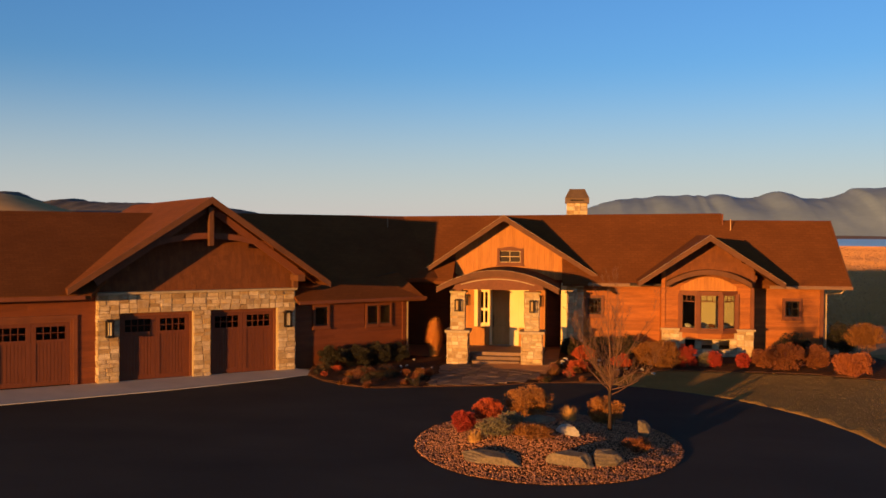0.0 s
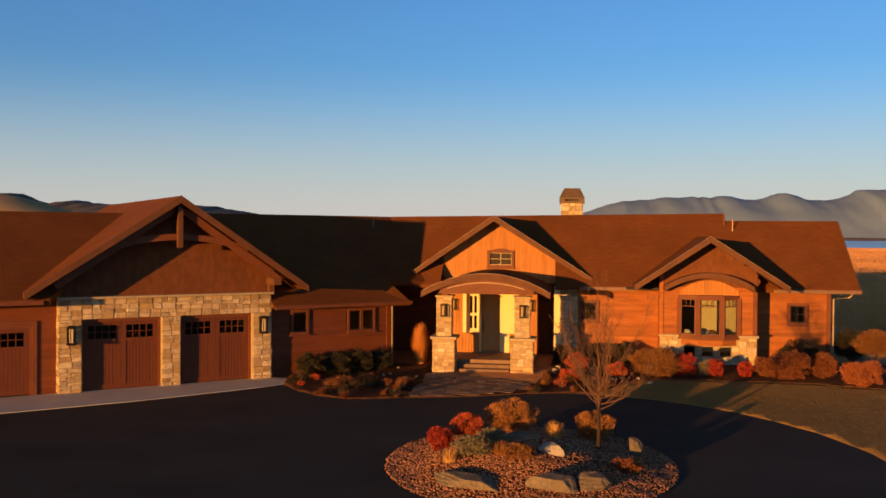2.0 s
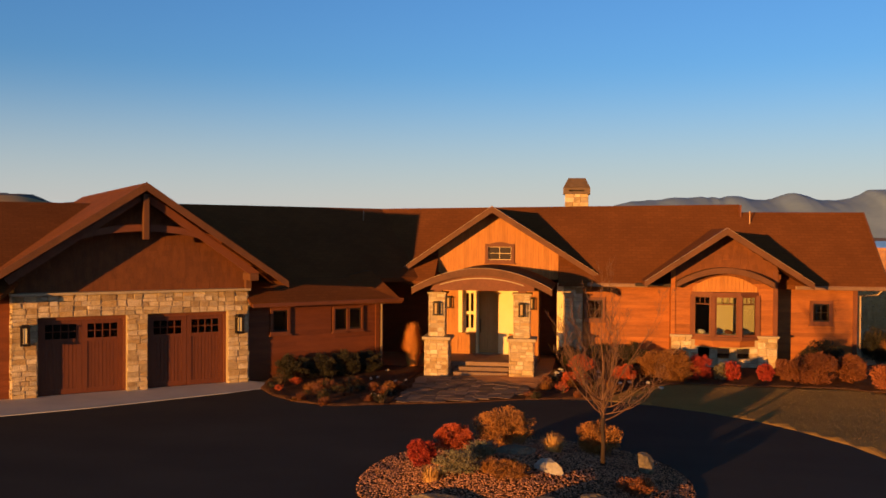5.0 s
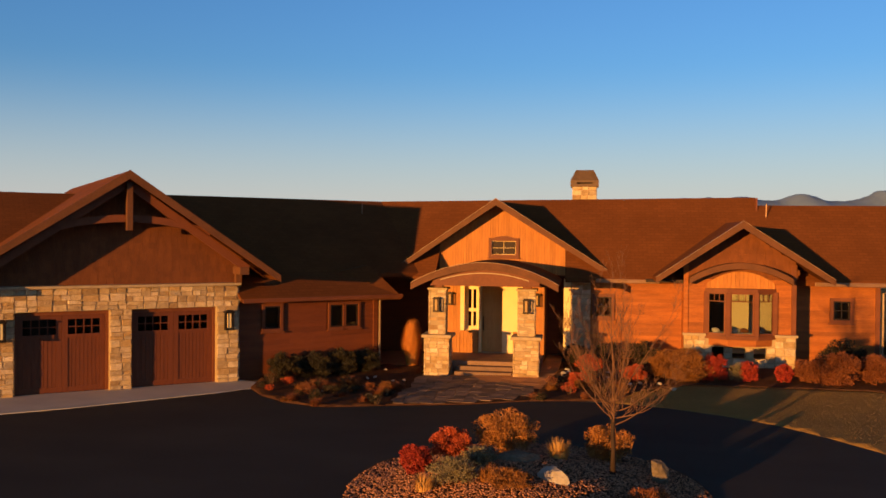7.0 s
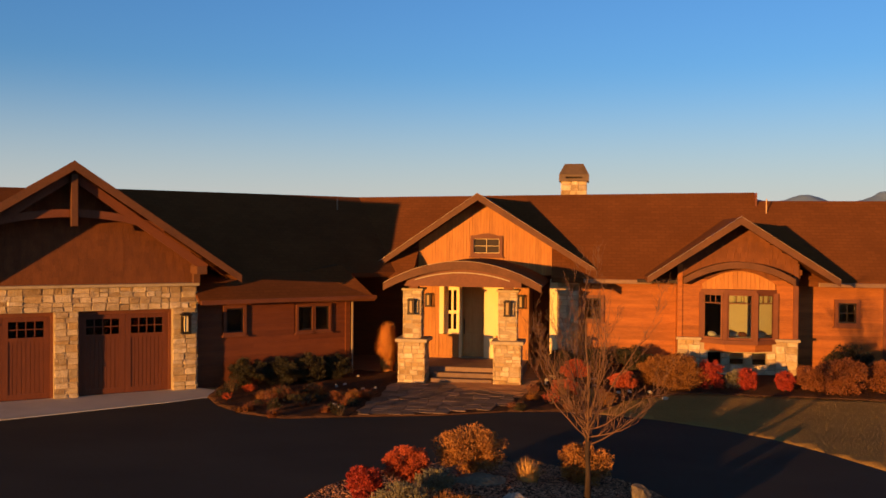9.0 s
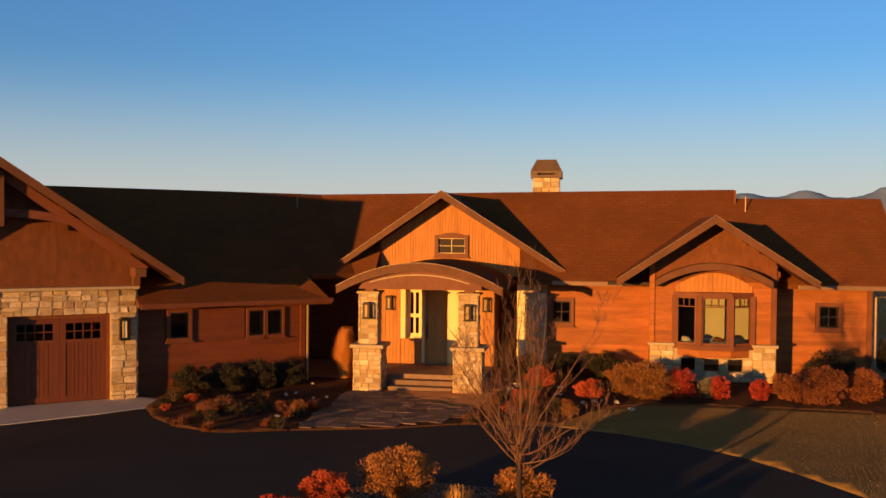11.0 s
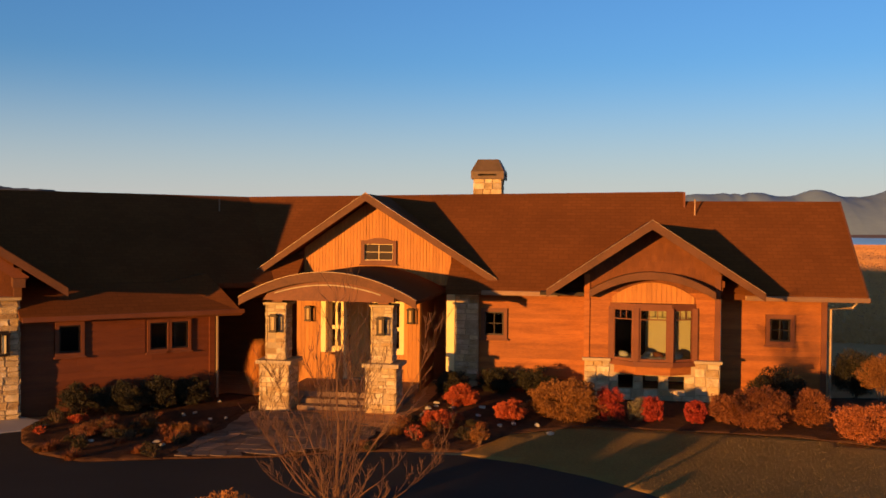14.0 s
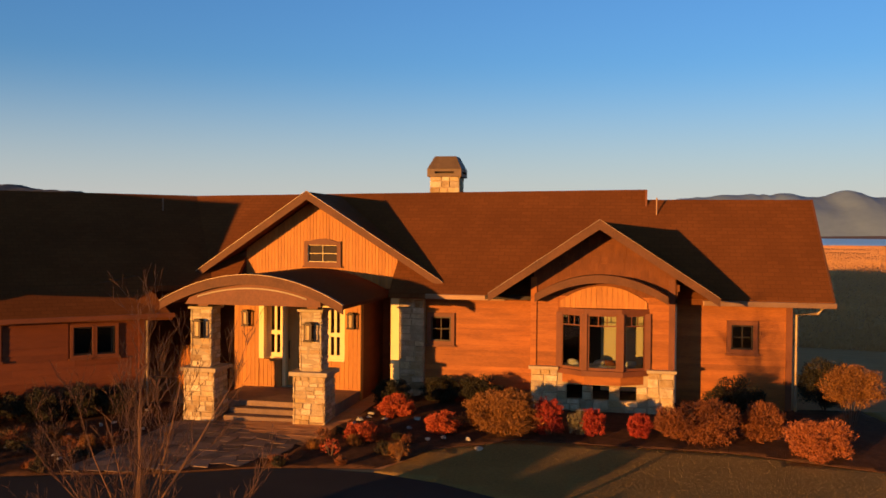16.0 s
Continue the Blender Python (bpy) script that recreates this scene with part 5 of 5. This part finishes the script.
# the bare tree
def bare_tree(x, y, z):
    o = thing("tree", pose(x, y, z), "young leafless tree with a slim brown trunk and ascending twigs", "tree")
    q = random.Random(11)
    bm = bmesh.new()
    tube(bm, [(0, 0, -0.15), (0.01, 0, 0.3), (-0.01, 0.01, 0.65), (0, 0, 1.0)], [0.06, 0.046, 0.042, 0.046], 10)
    part("trunk", bm, DARKBARK, o, smooth=True)
    bm = bmesh.new()

    def grow(p, d, length, rad, level):
        pts, rads = [p], [rad]
        n = 6
        for i in range(n):
            lift = q.uniform(-0.1, 1.0) if level < 2 else q.uniform(-0.3, 0.7)
            d = (d + Vector((q.uniform(-1, 1), q.uniform(-1, 1), lift)) * 0.14).normalized()
            p = p + d * length / n
            pts.append(p), rads.append(max(rad * (1 - 0.8 * (i + 1) / n), 0.0018))
        tube(bm, pts, rads, 5 if level < 1 else 3)
        if level < 3:
            for k in range((7, 5, 3)[level]):
                i = q.randint(1, n - 1) if level else q.randint(1, n)
                a = q.uniform(0, math.tau)
                out = Vector((math.cos(a), math.sin(a), 0))
                nd = (d * 0.75 + out * q.uniform(0.4, 0.75) + Vector((0, 0, 0.3))).normalized()
                grow(pts[i], nd, length * q.uniform(0.28, 0.5), max(rads[i] * 0.58, 0.0036), level + 1)

    grow(Vector((0, 0, 0.95)), Vector((-0.03, 0, 1)), 2.3, 0.029, 0)
    for k in range(17):
        a = k * 2.4 + q.uniform(-0.3, 0.3)
        slope = (0.25, 1.7, 0.7, 2.4, 1.1)[k % 5] * q.uniform(0.8, 1.2)
        grow(Vector((0, 0, 0.82 + 0.028 * k)), Vector((math.cos(a), math.sin(a), slope)).normalized(), q.uniform(1.4, 1.85) * (0.85 + 0.17 * min(slope, 2)), 0.0165, 0)
    part("crown", bm, TWIG, o)
    return o


bare_tree(2.475, 22.335, 0.47)

# shrubs before the house
GZ = lambda x, y: ground_z(x, y) + 0.03
for x, y, r0, h, m, lab in (
        (2.0, 35.9, 0.45, 0.66, FIRE_LEAF, "round orange-red shrub in the bed"), (1.75, 33.6, 0.40, 0.50, FIRE_LEAF, "low orange-red shrub in the bed"),
        (3.45, 34.7, 0.42, 0.55, FIRE_LEAF, "low orange-red shrub in the bed"), (5.05, 34.9, 0.80, 1.10, OLIVE_LEAF, "large olive-gold shrub before the siding"),
        (4.5, 35.3, 0.60, 0.95, OLIVE_LEAF, "olive-gold shrub before the siding"),
        (6.05, 35.0, 0.40, 0.92, RED_LEAF, "upright bright red shrub below the bow window"), (7.12, 35.1, 0.28, 0.68, RED_LEAF, "small bright red shrub below the bow window"),
        (8.22, 35.1, 0.26, 0.66, RED_LEAF, "small bright red shrub below the bow window"), (9.75, 34.9, 0.72, 1.15, BROWN_LEAF, "large rust-brown shrub beside the bay"),
        (9.05, 35.3, 0.46, 0.85, BROWN_LEAF, "rust-brown shrub beside the bay"), (11.1, 35.5, 0.52, 1.0, BROWN_LEAF, "rust-brown shrub before the siding"),
        (12.15, 34.3, 0.72, 0.95, RUST_LEAF, "spreading rust-orange shrub at the lawn's edge"),
        (1.5, 37.3, 0.50, 0.80, DARK_LEAF, "dark evergreen shrub beside the stone pier"), (2.7, 38.2, 0.55, 0.75, DARK_LEAF, "dark evergreen shrub before the siding"),
        (3.9, 37.9, 0.60, 0.85, DARK_LEAF, "dark evergreen shrub before the siding"), (10.7, 37.6, 0.75, 1.15, DARK_LEAF, "dark evergreen shrub before the siding"),
        (13.3, 39.6, 0.70, 1.5, DARK_LEAF, "dark evergreen shrub at the corner of the house"), (15.9, 36.2, 0.75, 2.3, RUST_LEAF, "tall rust-orange shrub beyond the house"),
        (-8.0, 33.4, 0.55, 0.95, DARK_LEAF, "dark shrub below the link windows"), (-7.2, 34.0, 0.6, 0.9, DARK_LEAF, "dark shrub below the link windows"), (-6.5, 34.7, 0.55, 0.95, DARK_LEAF, "dark shrub below the link windows"), (-5.8, 35.4, 0.55, 0.85, DARK_LEAF, "dark shrub below the link windows")):
    bush(x, y, GZ(x, y) - 0.02, r0, h, m, lab, int(2200 + 3500 * r0 * h), 0.036)
bush(13.35, 36.9, GZ(13.3, 36.9), 0.72, 1.65, OLIVE_LEAF, "olive-gold shrub with a clipped round head", 4200, 0.034, lift=0.6)
bush(6.75, 35.15, GZ(6.7, 35.1), 0.26, 0.62, GREY_LEAF, "small pale grey shrub below the bow window", 900, 0.03)
tuft(-4.46, 37.15, GZ(-4.46, 37.15), 0.40, 1.70, GOLD, "tall golden-orange ornamental grass beside the porch", 3200, 0.75, 0.008, 0.5)

q = random.Random(21)
kinds = [(OLIVE_LEAF, "olive"), (BROWN_LEAF, "rust-brown"), (BROWN_LEAF, "rust-brown"), (FIRE_LEAF, "orange-red"), (DARK_LEAF, "dark green"), (DARK_LEAF, "dark green"), (DARK_LEAF, "dark green"), (DARK_LEAF, "dark green"), (BROWN_LEAF, "rust-brown")]
for poly, count, y_max in ((LEFT_BED, 52, 33.2), (RIGHT_BED[:4] + [(3.2, 34.5), (0.9, 35)], 18, 34.5)):
    k = 0
    while k < count:
        x, y = q.uniform(-8.6, 4), q.uniform(29, y_max)
        if inside(x, y, poly):
            m, word = q.choice(kinds)
            r0 = q.uniform(0.11, 0.25)
            if q.random() < 0.25:
                tuft(x, y, GZ(x, y) + 0.04, r0 * 1.5, r0 * 1.3, BROWN_LEAF if q.random() < 0.6 else OLIVE_LEAF, "small brown grass clump in the mulch bed", 160, 1.3, 0.006)
            else:
                bush(x, y, GZ(x, y) + 0.01, r0 * q.uniform(0.8, 1.3), r0 * q.uniform(0.8, 1.9), m, f"low {word} perennial in the mulch bed", q.choice((110, 170, 320)), 0.03, group="perennials")
            k += 1
for k in range(30):
    x, y = (q.uniform(1.0, 5.0), q.uniform(33.2, 36.2)) if k < 14 else (q.uniform(-6.2, -4.0), q.uniform(30.5, 36.4))
    rock(x, y, GZ(x, y) + 0.05, q.uniform(0.09, 0.21), q.uniform(0.08, 0.17), q.uniform(0.07, 0.13), q.uniform(0, 180), WHITEROCK, "small pale stone in the mulch bed", 20 + k)

# ---------------------------------------------------------------- flagstones
bm = bmesh.new()
plate(bm, PATHWAY, -0.05, 0.10)
path = tagged(new("pavement", mesh_of("pavement", bm, MULCH)), "brown flagstone path to the porch steps", "path", kind="structure")
q = random.Random(31)
NX, NY = 13, 23
jit = {(i, j): (-4.1 + 5.2 * (i + (q.uniform(-0.33, 0.33))) / NX, 29.4 + 7.7 * (j + q.uniform(-0.33, 0.33)) / NY) for i in range(NX + 1) for j in range(NY + 1)}
for i in range(NX):
    for j in range(NY):
        c = [jit[i, j], jit[i + 1, j], jit[i + 1, j + 1], jit[i, j + 1]]
        mx, my = sum(p[0] for p in c) / 4, sum(p[1] for p in c) / 4
        if not all(inside(mx + (p[0] - mx) * 0.9, my + (p[1] - my) * 0.9, PATHWAY) for p in c) or (my > 35.2 and -2.8 < mx < -0.4) or my > 35.9:
            continue
        pts = []
        for (xa, ya), (xb, yb) in zip(c, c[1:] + c[:1]):
            for f in (0.12, 0.88):
                x, y = xa + (xb - xa) * f, ya + (yb - ya) * f
                pts.append((mx + (x - mx) * 0.97, my + (y - my) * 0.97))
        bm = bmesh.new()
        plate(bm, pts, 0.08, 0.108 + q.uniform(0, 0.012))
        part("flagstone", bm, FLAG, path)
